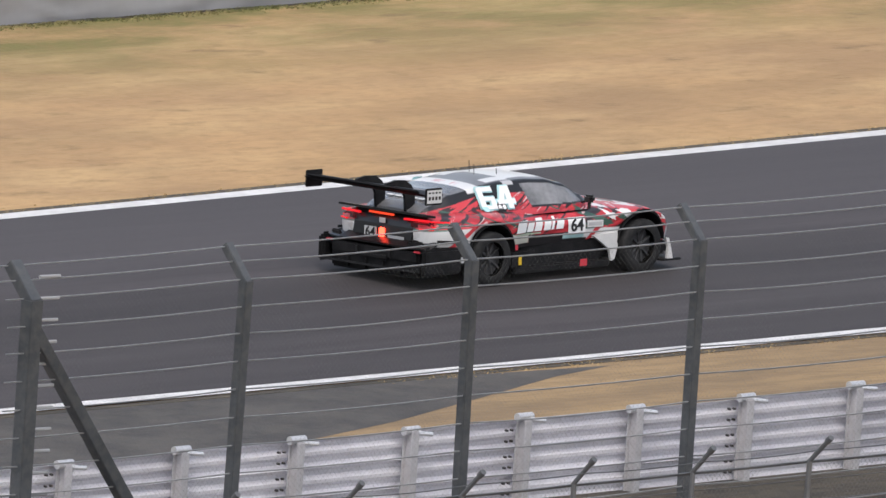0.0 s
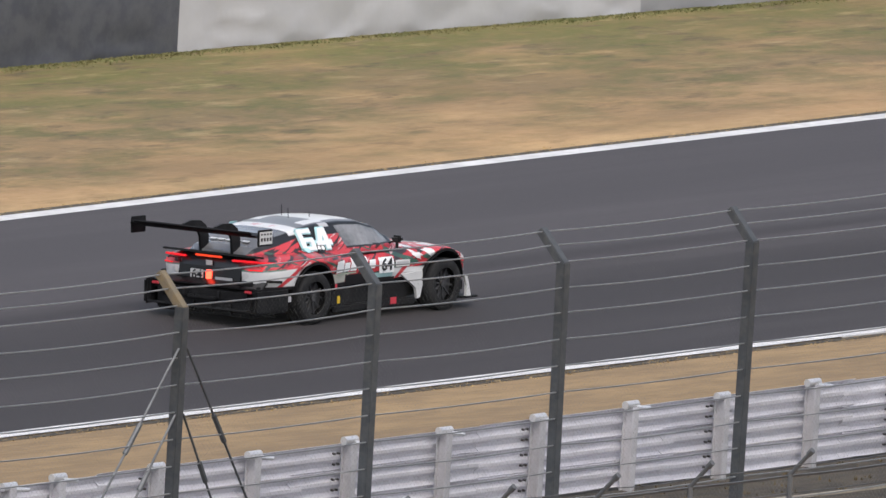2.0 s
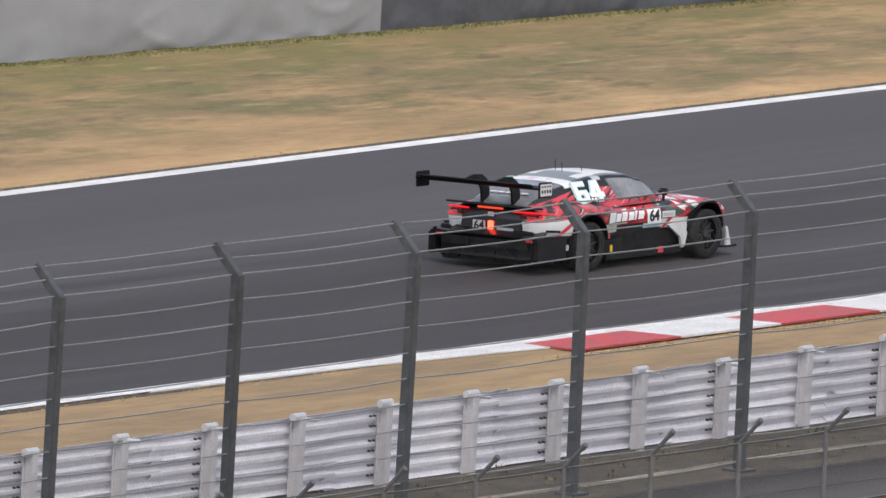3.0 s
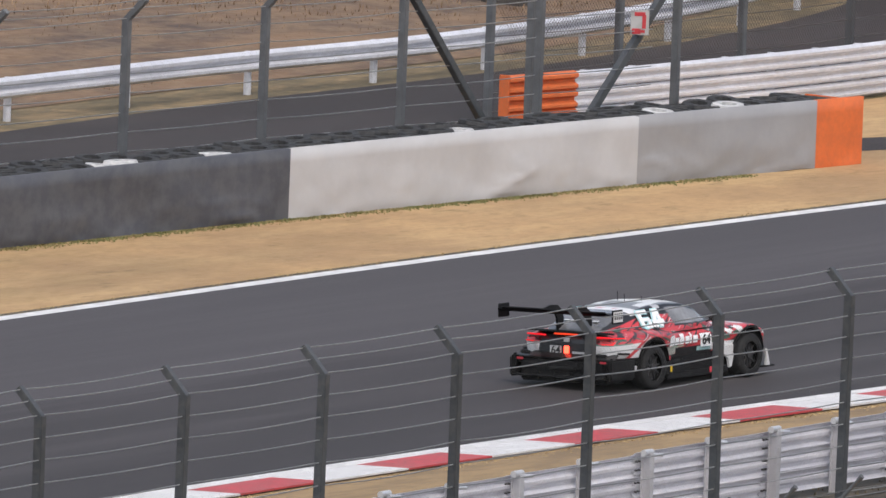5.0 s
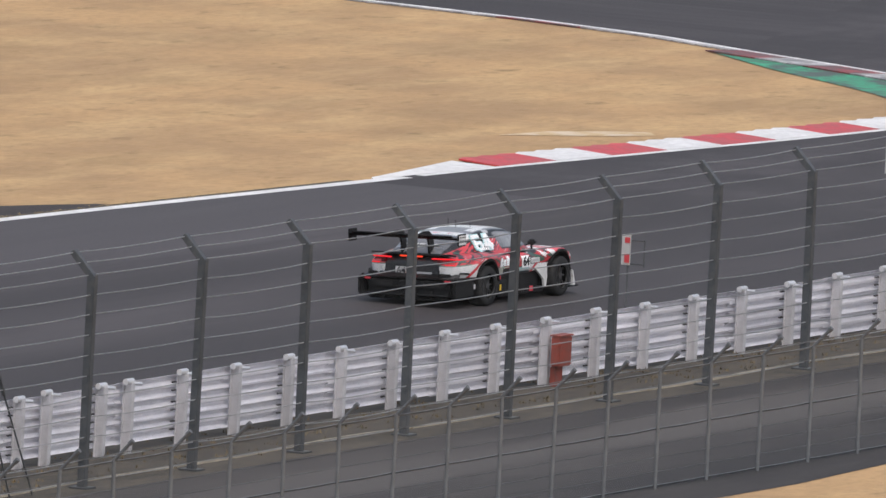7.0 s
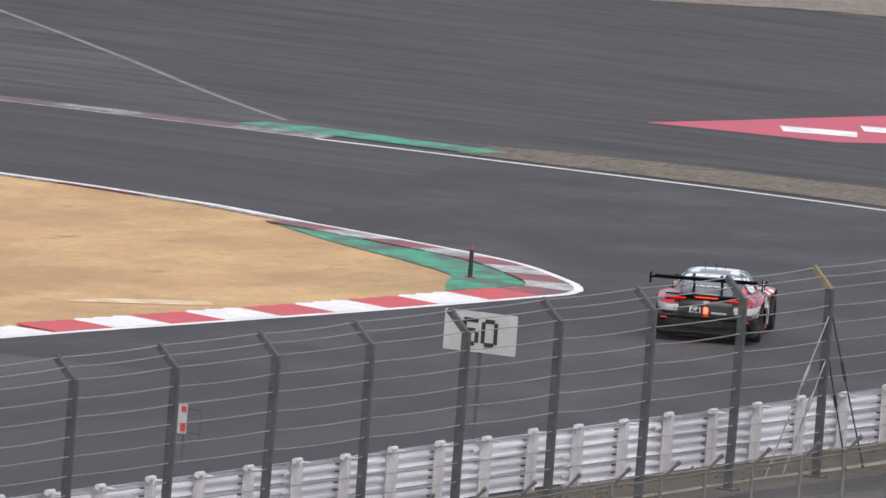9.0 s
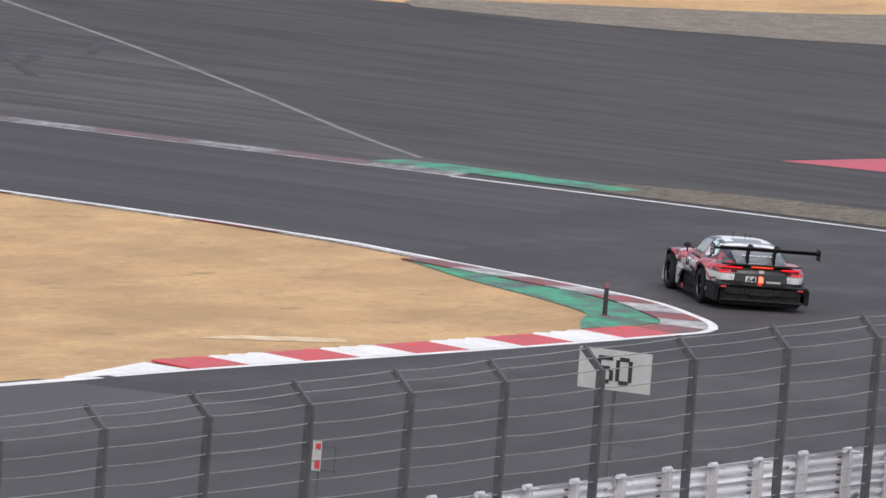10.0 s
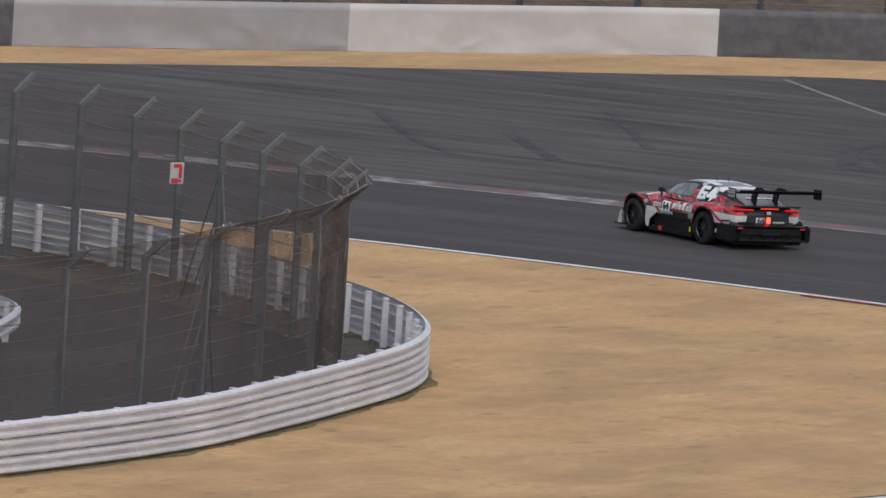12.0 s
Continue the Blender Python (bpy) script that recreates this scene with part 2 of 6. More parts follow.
M["post"] = material("galvanised_post", (0.082, 0.089, 0.097), 0.5, metal=0.25, other=(0.058, 0.064, 0.070), scale=1.2, fine=(0.15, 0.145, 0.135), fine_scale=9, fine_mix=0.3, island=0.12)
M["post_tan"] = material("weathered_post", (0.23, 0.17, 0.09), 0.7, metal=0.1, other=(0.17, 0.15, 0.11), scale=2.5, fine=(0.12, 0.11, 0.1), fine_scale=9, fine_mix=0.4)
M["pipe"] = material("grey_pipe", (0.17, 0.178, 0.187), 0.5, metal=0.3, other=(0.125, 0.13, 0.136), scale=2)
M["wire"] = material("galvanised_wire", (0.40, 0.405, 0.41), 0.55, metal=0.3)
M["link"] = mesh_material()
M["rust_wire"] = material("rusty_wire", (0.095, 0.068, 0.058), 0.7, other=(0.065, 0.05, 0.044), scale=1.5)
M["dull_wire"] = material("dull_wire", (0.26, 0.245, 0.235), 0.6, other=(0.2, 0.18, 0.165), scale=1.0)
M["thin_link"] = mesh_material("thin_chain_link", (0.16, 0.165, 0.16), 0.0004)
M["fine_link"] = mesh_material("fine_chain_link", (0.22, 0.225, 0.22), 0.0014)
M["sign"] = material("sign_face", (0.47, 0.47, 0.465), 0.6, other=(0.40, 0.40, 0.395), scale=2.0)
M["black"] = material("black_ink", (0.02, 0.02, 0.022), 0.6)
M["red_ink"] = material("red_ink", (0.5, 0.04, 0.05), 0.6)
M["red_box"] = material("rusty_red_paint", (0.30, 0.06, 0.04), 0.6, other=(0.22, 0.06, 0.045), scale=4)
M["cord"] = material("pale_hose", (0.52, 0.46, 0.36), 0.7, other=(0.36, 0.32, 0.25), scale=2)
M["pale"] = material("pale_soil", (0.60, 0.49, 0.36), 0.95, other=(0.50, 0.36, 0.20), scale=1.5, bump=0.3, bump_scale=12)
M["concrete"] = material("concrete", (0.085, 0.08, 0.074), 0.9, other=(0.05, 0.047, 0.043), scale=2, bump=0.3, bump_scale=20)
M["roof_white"] = material("white_sheet_roof", (0.60, 0.60, 0.59), 0.5, other=(0.5, 0.5, 0.48), scale=1.5)
M["scrub"] = material("dead_scrub", (0.205, 0.125, 0.071), 0.95, other=(0.08, 0.055, 0.044), scale=0.45, detail=9.0, spread=(0.40, 0.62), fine=(0.26, 0.18, 0.11), fine_scale=2.4, fine_mix=0.55, stretch=(0.6, 1, 1), bump=0.8, bump_scale=6)
M["far_scrub"] = material("far_scrub", (0.085, 0.062, 0.048), 0.95, other=(0.045, 0.036, 0.03), scale=0.5, detail=9.0, fine=(0.15, 0.11, 0.075), fine_scale=3.0, fine_mix=0.5, bump=0.8, bump_scale=6)
M["dull_straw"] = material("trampled_grass", (0.36, 0.245, 0.125), 0.95, other=(0.26, 0.18, 0.10), scale=0.5, detail=9.0, spread=(0.38, 0.62), fine=(0.17, 0.12, 0.07), fine_scale=2.2, fine_mix=0.5, stretch=(0.35, 1.2, 1), bump=0.6, bump_scale=9)
M["dull"] = material("dull_verge", (0.155, 0.118, 0.062), 0.95, other=(0.34, 0.235, 0.12), scale=0.8, detail=9.0, spread=(0.44, 0.66), fine=(0.085, 0.072, 0.045), fine_scale=3.0, fine_mix=0.55, stretch=(0.5, 1, 1), bump=0.6, bump_scale=9)
M["green_blade"] = material("green_blade", (0.155, 0.165, 0.06), 0.9, other=(0.24, 0.21, 0.09), scale=0.8)
M["dark_blade"] = material("dark_blade", (0.44, 0.31, 0.15), 0.9, other=(0.55, 0.40, 0.2), scale=1.5)
M["bank_blade"] = material("bank_blade", (0.32, 0.215, 0.13), 0.9, other=(0.22, 0.145, 0.095), scale=0.6)


def sheen_wear_lane(m, y, half, tone, much=0.9):
    """Adds a pale lane along x to a road material: wheel wear, painted sheen."""
    nt = m.node_tree
    b = nt.nodes["Principled BSDF"]
    base = b.inputs["Base Color"].links[0].from_socket
    tc = nt.nodes.new("ShaderNodeTexCoord")
    sep = nt.nodes.new("ShaderNodeSeparateXYZ")
    nt.links.new(tc.outputs["Object"], sep.inputs[0])
    mp = nt.nodes.new("ShaderNodeMapping")
    mp.inputs["Scale"].default_value = (0.12, 1.2, 1)
    nt.links.new(tc.outputs["Object"], mp.inputs["Vector"])
    n = nt.nodes.new("ShaderNodeTexNoise")
    n.inputs["Scale"].default_value, n.inputs["Detail"].default_value = 1.0, 6
    nt.links.new(mp.outputs[0], n.inputs["Vector"])
    steps = [("SUBTRACT", y), ("ABSOLUTE", 0.0)]
    v = sep.outputs["Y"]
    for op, c in steps:
        q = nt.nodes.new("ShaderNodeMath")
        q.operation, q.inputs[1].default_value = op, c
        nt.links.new(v, q.inputs[0])
        v = q.outputs[0]
    q = nt.nodes.new("ShaderNodeMath")
    q.operation, q.inputs[1].default_value = "MULTIPLY_ADD", 2.6
    nt.links.new(n.outputs["Fac"], q.inputs[0])
    nt.links.new(v, q.inputs[2])
    r = nt.nodes.new("ShaderNodeMapRange")
    r.inputs["From Min"].default_value, r.inputs["From Max"].default_value = half + 1.75, half + 0.75
    r.inputs["To Max"].default_value = much
    nt.links.new(q.outputs[0], r.inputs["Value"])
    mix = nt.nodes.new("ShaderNodeMix")
    mix.data_type = "RGBA"
    nt.links.new(base, mix.inputs["A"])
    mix.inputs["B"].default_value = (*tone, 1)
    nt.links.new(r.outputs[0], mix.inputs["Factor"])
    nt.links.new(mix.outputs["Result"], b.inputs["Base Color"])
    return m


# far half of the track: its own paler tone and sky sheen, painted together
sheen_wear_lane(M["asphalt"], 177.0, 4.0, (0.084, 0.077, 0.081), 0.5)
M["service_near"] = sheen_wear_lane(material("worn_service_asphalt", (0.029, 0.025, 0.024), 0.85, other=(0.052, 0.046, 0.043), scale=0.5, detail=9.0, spread=(0.42, 0.62), fine=(0.018, 0.016, 0.016), fine_scale=3.0, fine_mix=0.4, stretch=(0.15, 1, 1), bump=0.2, bump_scale=50), 153.0, 1.2, (0.082, 0.074, 0.069), 0.8)


# ---- building helpers ----
def done(name, bm, mat, parent=None, label="", smooth=False):
    me = bpy.data.meshes.new(name)
    bm.to_mesh(me)
    bm.free()
    for mm in (mat if isinstance(mat, (list, tuple)) else [mat]):
        me.materials.append(mm)
    if smooth:
        for p in me.polygons:
            p.use_smooth = True
    ob = new(name, me)
    ob.parent = parent
    if label:
        ob["label"] = label
    return ob


def part(name, bm, mat, parent, label="", smooth=False):
    return done(name, bm, mat, parent, label, smooth)


def shared(name, mesh, parent, m):
    ob = new(name, mesh)
    ob.parent = parent
    ob.matrix_basis = m
    return ob


def empty(name, label, category, group="", at=(0, 0, 0)):
    ob = new(name)
    ob.location = at
    return tagged(ob, label, category, group)


def box(bm, size, m=None, bevel=0.0, mat=0):
    r = bmesh.ops.create_cube(bm, size=1.0, matrix=(m or Matrix()) @ Matrix.Diagonal((*size, 1)))
    vs = r["verts"]
    if bevel:
        es = list({e for v in vs for e in v.link_edges})
        vs = bmesh.ops.bevel(bm, geom=es, offset=bevel, segments=2, affect="EDGES", clamp_overlap=True)["verts"]
    if mat:
        for f in {f for v in vs for f in v.link_faces}:
            f.material_index = mat
    return vs


def rod(bm, a, b, r=0.05, n=8, r2=None, cap=True):
    a, b = Vector(a), Vector(b)
    d = b - a
    m = Matrix.Translation((a + b) / 2) @ d.to_track_quat("Z", "Y").to_matrix().to_4x4()
    return bmesh.ops.create_cone(bm, cap_ends=cap, segments=n, radius1=r, radius2=r if r2 is None else r2, depth=d.length, matrix=m)["verts"]


def smooth_line(pts, step=1.0):
    """A Catmull-Rom line through the points, in steps of about that length."""
    p = [Vector(q) for q in pts]
    p = [p[0] * 2 - p[1]] + p + [p[-1] * 2 - p[-2]]
    out = []
    for i in range(1, len(p) - 2):
        n = max(1, int((p[i + 1] - p[i]).length / step))
        for j in range(n):
            t = j / n
            out.append(0.5 * (2 * p[i] + (p[i + 1] - p[i - 1]) * t + (2 * p[i - 1] - 5 * p[i] + 4 * p[i + 1] - p[i + 2]) * t * t + (3 * p[i] - p[i - 1] - 3 * p[i + 1] + p[i + 2]) * t ** 3))
    out.append(p[-2])
    return out


def resample(line, n):
    d = [0.0]
    for a, b in zip(line, line[1:]):
        d.append(d[-1] + (b - a).length)
    out, j = [], 0
    for i in range(n):
        s = d[-1] * i / (n - 1)
        while j < len(line) - 2 and d[j + 1] < s:
            j += 1
        w = (s - d[j]) / max(1e-9, d[j + 1] - d[j])
        out.append(line[j].lerp(line[j + 1], min(1, max(0, w))))
    return out


def length(line):
    return sum((b - a).length for a, b in zip(line, line[1:]))


def offset(line, d):
    """The line moved d to its left."""
    out = []
    for i, p in enumerate(line):
        t = (line[min(i + 1, len(line) - 1)] - line[max(i - 1, 0)]).normalized()
        out.append(Vector((p.x - t.y * d, p.y + t.x * d)))
    return out


def sheet(bm, left, right, z, thick=0.0, mat=0):
    """A strip between two lines of equal count at height z (a number, or one for each side), with its edges turned down."""
    zl, zr = z if isinstance(z, tuple) else (z, z)
    rows = [[bm.verts.new((p.x, p.y, zl)) for p in left], [bm.verts.new((p.x, p.y, zr)) for p in right]]
    if thick:
        rows = [[bm.verts.new((p.x, p.y, zl - thick)) for p in left]] + rows + [[bm.verts.new((p.x, p.y, zr - thick)) for p in right]]
    for a, b in zip(rows, rows[1:]):
        for i in range(len(a) - 1):
            f = bm.faces.new((a[i], b[i], b[i + 1], a[i + 1]))
            f.material_index = mat
    if thick:
        for i in (0, -1):
            bm.faces.new([r[i] for r in rows])
    bmesh.ops.recalc_face_normals(bm, faces=bm.faces)


def patch(name, pts, z, mat, label="", kind="structure", step=1.0):
    """A flat closed area with a smooth outline."""
    line = smooth_line([(*p, 0) for p in pts] + [(*pts[0], 0)], step)[:-1]
    bm = bmesh.new()
    vs = [bm.verts.new((p.x, p.y, z)) for p in line]
    f = bm.faces.new(vs)
    if f.normal.z < 0 or f.calc_area() and (f.normal_update() or f.normal.z < 0):
        f.normal_flip()
    bmesh.ops.triangulate(bm, faces=[f])
    return tagged(done(name, bm, mat), label, kind=kind)


def ribbon(name, line, width, z, mat, label="", parent=None, thick=0.004):
    bm = bmesh.new()
    sheet(bm, offset(line, width / 2), offset(line, -width / 2), z, thick)
    ob = done(name, bm, mat, parent)
    return ob if parent else tagged(ob, label, kind="structure")


def V2(pts):
    return [Vector((x, y)) for x, y in pts]


def curve2(pts, step=1.0):
    return [Vector((p.x, p.y)) for p in smooth_line([(x, y, 0) for x, y in pts], step)]


# ---- ground and roads ----
bm = bmesh.new()
xs = [-900, -300, 60, 140, 220, 300, 380, 460, 700, 1500, 3600]
ys = [-1500, -300, 60, 120, 160, 200, 240, 300, 600, 1500, 3500]
grid = [[bm.verts.new((x, y, 0)) for x in xs] for y in ys]
for j in range(len(ys) - 1):
    for i in range(len(xs) - 1):
        bm.faces.new((grid[j][i], grid[j][i + 1], grid[j + 1][i + 1], grid[j + 1][i]))
tagged(done("ground", bm, M["grass"]), "dry straw-coloured mown grass with green patches", kind="structure")


def near_y(x):
    """The near edge of the track: straight, then drawing in towards the guardrail."""
    return float(np.interp(x, [80, 270, 278, 284, 289, 293, 297, 302, 310, 330, 350], [165.54, 164.94, 164.76, 164.54, 164.28, 164.0, 163.78, 163.4, 162.6, 161.1, 160.1]))


FAR_BEND = curve2([(80, 174.2), (120, 175.6), (150, 176.8), (170, 177.5), (190, 178.25), (210, 178.95), (232, 179.6), (255, 180.05), (278, 180.22), (295, 180.15), (305, 179.93), (316, 179.45), (326, 178.8), (337, 178.1), (349, 177.05)], 2.0)


def far_y(x):
    return float(np.interp(x, [p.x for p in FAR_BEND], [p.y for p in FAR_BEND]))


NEAR = V2([(x, near_y(x)) for x in range(80, 351, 5)])
HAIR_OUT = curve2([(350, near_y(350)), (366, 160.6), (384, 164.0), (394, 170.5), (399, 176.0), (400.6, 182), (401.2, 190)], 1.0)
FAR_OUT = curve2([(401.2, 190), (401.5, 196), (401.7, 204), (401.9, 212), (401.7, 220), (401.0, 230), (398, 250), (388, 285)], 2.0)
FAR = FAR_BEND
APEX = curve2([(349, 177.05), (354.3, 176.6), (360.3, 175.9), (366, 175.25), (371.8, 174.75), (373.8, 174.65), (375.2, 175.15), (376.7, 176.3), (378.8, 178.4), (380.5, 181.5), (382.0, 184.8)], 0.5)
FAR_IN = curve2([(382.0, 184.8), (383.4, 187.6), (384.4, 191.2), (385.3, 196.5), (386.2, 201.6), (386.9, 207.6), (387.2, 213), (387.0, 225), (384, 247), (374, 280)], 2.0)
bm = bmesh.new()
for k, (a, b, n) in enumerate(((FAR, NEAR, 80), (APEX, HAIR_OUT, 60), (FAR_IN, FAR_OUT, 60))):
    sheet(bm, resample(a, n), resample(b, n), 0.012, mat=k)
bmesh.ops.remove_doubles(bm, verts=bm.verts, dist=0.02)
tagged(done("road", bm, [M["asphalt"], M["asphalt_bend"], M["asphalt_back"]]), "dark grey racing asphalt track, smooth", kind="structure")

# painted edge lines
ribbon("road_line", offset(NEAR[:46], 0.13), 0.30, 0.026, M["line"], "white painted line along the track edge")
ribbon("road_line", offset(FAR + APEX[1:4], -0.15), 0.33, 0.018, M["line"], "white painted line along the track edge")
ribbon("road_line", offset(APEX[4:], -0.16), 0.2, 0.018, M["line"], "white painted line round the hairpin")
ribbon("road_line", offset(FAR_IN, -0.15), 0.28, 0.018, M["line"], "white painted line along the track edge")
ribbon("road_line", offset(HAIR_OUT[10:] + FAR_OUT[1:3], 0.2), 0.17, 0.018, M["line"], "white painted line on the outside of the hairpin")

# shadow between grass and white line, laid as thin dark ribbons in the earth colour
ribbon("road_edge", offset(FAR, 0.13), 0.22, 0.010, M["earth"], "thin dark strip painted as the grass edge's shadow beside the white line")
ribbon("road_edge", offset(NEAR[:31], -0.12), 0.16, 0.010, M["earth"], "thin dark strip painted as the grass edge's shadow beside the white line")

# run-off beyond the hairpin
OUT2 = HAIR_OUT[24:] + FAR_OUT[1:]
EDGE2 = curve2([(424, 150), (440, 175), (449, 196), (450, 204), (446, 213), (443.2, 225.5), (436.5, 231), (430.6, 235.3), (421.9, 240.3), (410, 247), (398, 262), (389, 287)], 2.0)
bm = bmesh.new()
sheet(bm, resample(OUT2, 70), resample(EDGE2, 70), 0.006)
tagged(done("run_off_road", bm, M["runoff"]), "worn grey asphalt run-off with tyre marks", kind="structure")
ribbon("road_seam", curve2([(404.8, 196.4), (408.9, 200.2), (416.4, 206.6), (424.9, 214.2), (434.5, 223.2), (439.6, 227.8)]), 0.17, 0.012, M["seam"], "pale seam line across the run-off")
patch("run_off_patch", [(405.0, 196.2), (408.9, 199.9), (416.4, 206.3), (424.9, 213.9), (434.5, 222.9), (440.8, 228.3), (444.5, 219), (449.0, 205), (448.2, 196), (439.5, 176), (424, 154), (404.6, 172.5), (405.6, 185), (404.7, 192)], 0.0085, M["runoff_dark"], "darker brown-grey asphalt beyond the seam", step=4)
patch("gravel_bed", [(444.4, 216.1), (445.4, 211.5), (447.6, 207.0), (450.2, 203.4), (452, 196), (470, 200), (470, 206), (458, 209.5), (452, 213.3), (447, 217.2)], 0.02, M["gravel"], "stony gravel bed beside the run-off")
patch("gravel_bed", [(401.7, 190.6), (401.5, 187.6), (401.1, 181.0), (399.5, 174.5), (402, 174), (404.7, 180), (405.0, 184.5), (404.9, 188), (404.2, 190.9)], 0.02, M["strip"], "stony verge outside the hairpin")
patch("painted_strip", [(402.6, 196.6), (402.3, 193.6), (402.1, 190.4), (403.1, 189.9), (403.7, 193.4), (403.9, 196.3)], 0.026, M["green"], "worn green painted strip outside the kerb")
patch("painted_marking", [(414.5, 191.9), (418, 191.0), (432, 187.0), (428, 181.5), (415.0, 187.3)], 0.012, M["pink"], "large faded red marking on the run-off", step=4)
for k in range(4):
    q = [(416.2 + 2.3 * k, 189.2 - 1.0 * k), (417.5 + 2.3 * k, 189.9 - 1.0 * k), (418.1 + 2.3 * k, 188.2 - 1.2 * k), (416.8 + 2.3 * k, 187.6 - 1.2 * k)]
    patch("painted_bar", q, 0.018, M["line"], "white bar in the red marking", step=2)
# tyre marks
for k, pts in enumerate([[(424.2, 217.4), (422.8, 217.2), (420.1, 216.0), (417.9, 214.8), (416.9, 213.8)], [(420.9, 215.6), (416.9, 213.1), (413.8, 211.0)], [(420.8, 214.5), (418.1, 213.2), (417.0, 212.9)], [(425.3, 215.0), (423.1, 214.1), (420.4, 212.9)], [(424.3, 217.1), (422.5, 216.9), (420.0, 215.8), (417.9, 214.5), (418.1, 213.8)], [(419.7, 228.5), (415.8, 225.8), (412.2, 223.1), (410.5, 221.4)], [(417.4, 223.6), (414.1, 221.2), (411.7, 219.3)], [(425.5, 225.2), (420.8, 222.1), (416.8, 219.5)]]):
    ribbon("tyre_mark", curve2(pts, 0.5), 0.26 if k % 2 else 0.36, 0.0105 + 0.0003 * k, M["skid"], "dark curved tyre mark on the run-off")


# kerbs: one piece for each painted block
def kerb(name, line, inner, outer, z_in, z_out, step, cols, label, teeth=0.0):
    top = tagged(new(name), label, kind="structure")
    n = max(1, int(length(line) / step))
    pts = resample(line, n * 6 + 1)
    a = offset(pts, inner)
    b = [offset(pts, outer + teeth * (j % 2))[j] for j in range(len(pts))]
    for i in range(n):
        bm = bmesh.new()
        s = slice(i * 6, i * 6 + 7)
        sheet(bm, a[s], b[s], (z_in, z_out), 0.03)
        part("kerb_block", bm, M[cols[i % len(cols)]], top)
    return top


kerb("kerb_1", resample(V2([(x, near_y(x)) for x in np.arange(233.0, 332, 1.2)]), 160), -0.02, -1.02, 0.022, 0.06, 2.464, ("kerb_red", "kerb_white"), "red and white painted kerb blocks beside the track")
bm = bmesh.new()
sheet(bm, V2([(224, near_y(224)), (229, near_y(229) - 0.02), (233.0, near_y(233) - 0.02)]), V2([(224, near_y(224) - 0.04), (229, near_y(229) - 0.16), (233.0, near_y(233) - 0.5)]), (0.022, 0.03), 0.02)
tagged(done("kerb_start", bm, M["kerb_white"]), "white tapering start of the kerb", kind="structure")
kerb("kerb_2", APEX[10:46], -0.04, 0.95, 0.022, 0.07, 2.02, ("kerb_red", "kerb_white"), "red and white painted kerb blocks before the hairpin", 0.14)
bm = bmesh.new()
sheet(bm, V2([(349.6, 177.0), (351.8, 176.79), (354.05, 176.58)]), V2([(349.6, 177.04), (351.8, 177.28), (354.1, 177.56)]), (0.022, 0.05), 0.02)
tagged(done("kerb_start", bm, M["kerb_white"]), "white tapering start of the kerb", kind="structure")
kerb("kerb_3", APEX[45:], -0.06, 0.95, 0.022, 0.05, 1.5, ("old_red", "old_white"), "rubbed red and white kerb round the apex")
kerb("kerb_3", FAR_IN[:6], -0.04, 0.28, 0.022, 0.04, 2.2, ("old_white", "old_white", "old_red"), "thin worn kerb after the hairpin")
kerb("kerb_4", FAR_OUT[2:26], 0.0, -0.7, 0.022, 0.05, 2.3, ("faint_white", "faint_red"), "rubbed red and white kerb on the outside of the track")
ribbon("road_line", offset(FAR_OUT[2:26], 0.08), 0.12, 0.02, M["old_white"], "thin worn white line before the outer kerb")
patch("painted_apron", [(381.3, 185.2), (379.9, 182.0), (378.2, 179.0), (376.6, 176.9), (375.0, 175.9), (373.2, 175.9), (371.4, 176.2), (372.8, 176.9), (374.6, 177.6), (376.5, 179.6), (378.6, 182.3)], 0.016, M["green"], "green painted apron inside the hairpin")
patch("bare_patch", [(360.2, 179.6), (361.8, 179.3), (363.6, 177.8), (363.0, 177.4), (361.2, 178.7)], 0.01, M["pale"], "pale bare patch in the grass")

bm = bmesh.new()
sheet(bm, [p + Vector((0, -0.1)) for p in NEAR], [Vector((p.x, 158.4)) for p in NEAR], 0.003)
tagged(done("verge", bm, M["dull_straw"]), "trampled dull dry grass before the guardrail", kind="structure")
# asphalt tongue to the escape road and the bare verge
patch("escape_road", [(318.0, 188.2), (322.8, 186.7), (325.8, 185.4), (329.1, 184.1), (333.0, 182.0), (336.5, 180.2), (340.6, 177.95), (333, 178.4), (328.6, 179.0), (328.3, 181.0), (326.5, 182.6), (324.0, 184.1), (320, 185.4)], 0.006, M["service"], "dark asphalt tongue of an escape road")
patch("bare_verge", [(60, 165.2), (120, 165.2), (166.4, 165.1), (169.0, 164.85), (167.6, 164.5), (165.2, 163.6), (163.0, 162.8), (160.8, 162.2), (155, 160.9), (120, 158.6), (60, 158.0)], 0.006, M["mud"], "damp dark bare verge beside the track", step=3)
bm = bmesh.new()
sheet(bm, V2([(60, 195.8), (240, 195.6), (300, 196.0)] ) + curve2([(305, 196.5), (320, 196.9), (332, 196.6), (344, 197.9), (352, 200.3), (357.2, 203.6), (358.2, 208), (357.8, 214), (357.8, 231)]), V2([(60, 190.6), (240, 190.4), (300, 187.6)]) + resample(curve2([(305, 187.2), (318, 187.6), (328, 190.2), (340, 190.4), (352, 193), (362, 198), (368, 204), (373, 214), (376, 230)]), len(curve2([(305, 196.5), (320, 196.9), (332, 196.6), (344, 197.9), (352, 200.3), (357.2, 203.6), (358.2, 208), (357.8, 214), (357.8, 231)]))), 0.008)
tagged(done("service_road", bm, M["service"]), "dark brown-grey asphalt service road behind the barriers", kind="structure")
bm = bmesh.new()
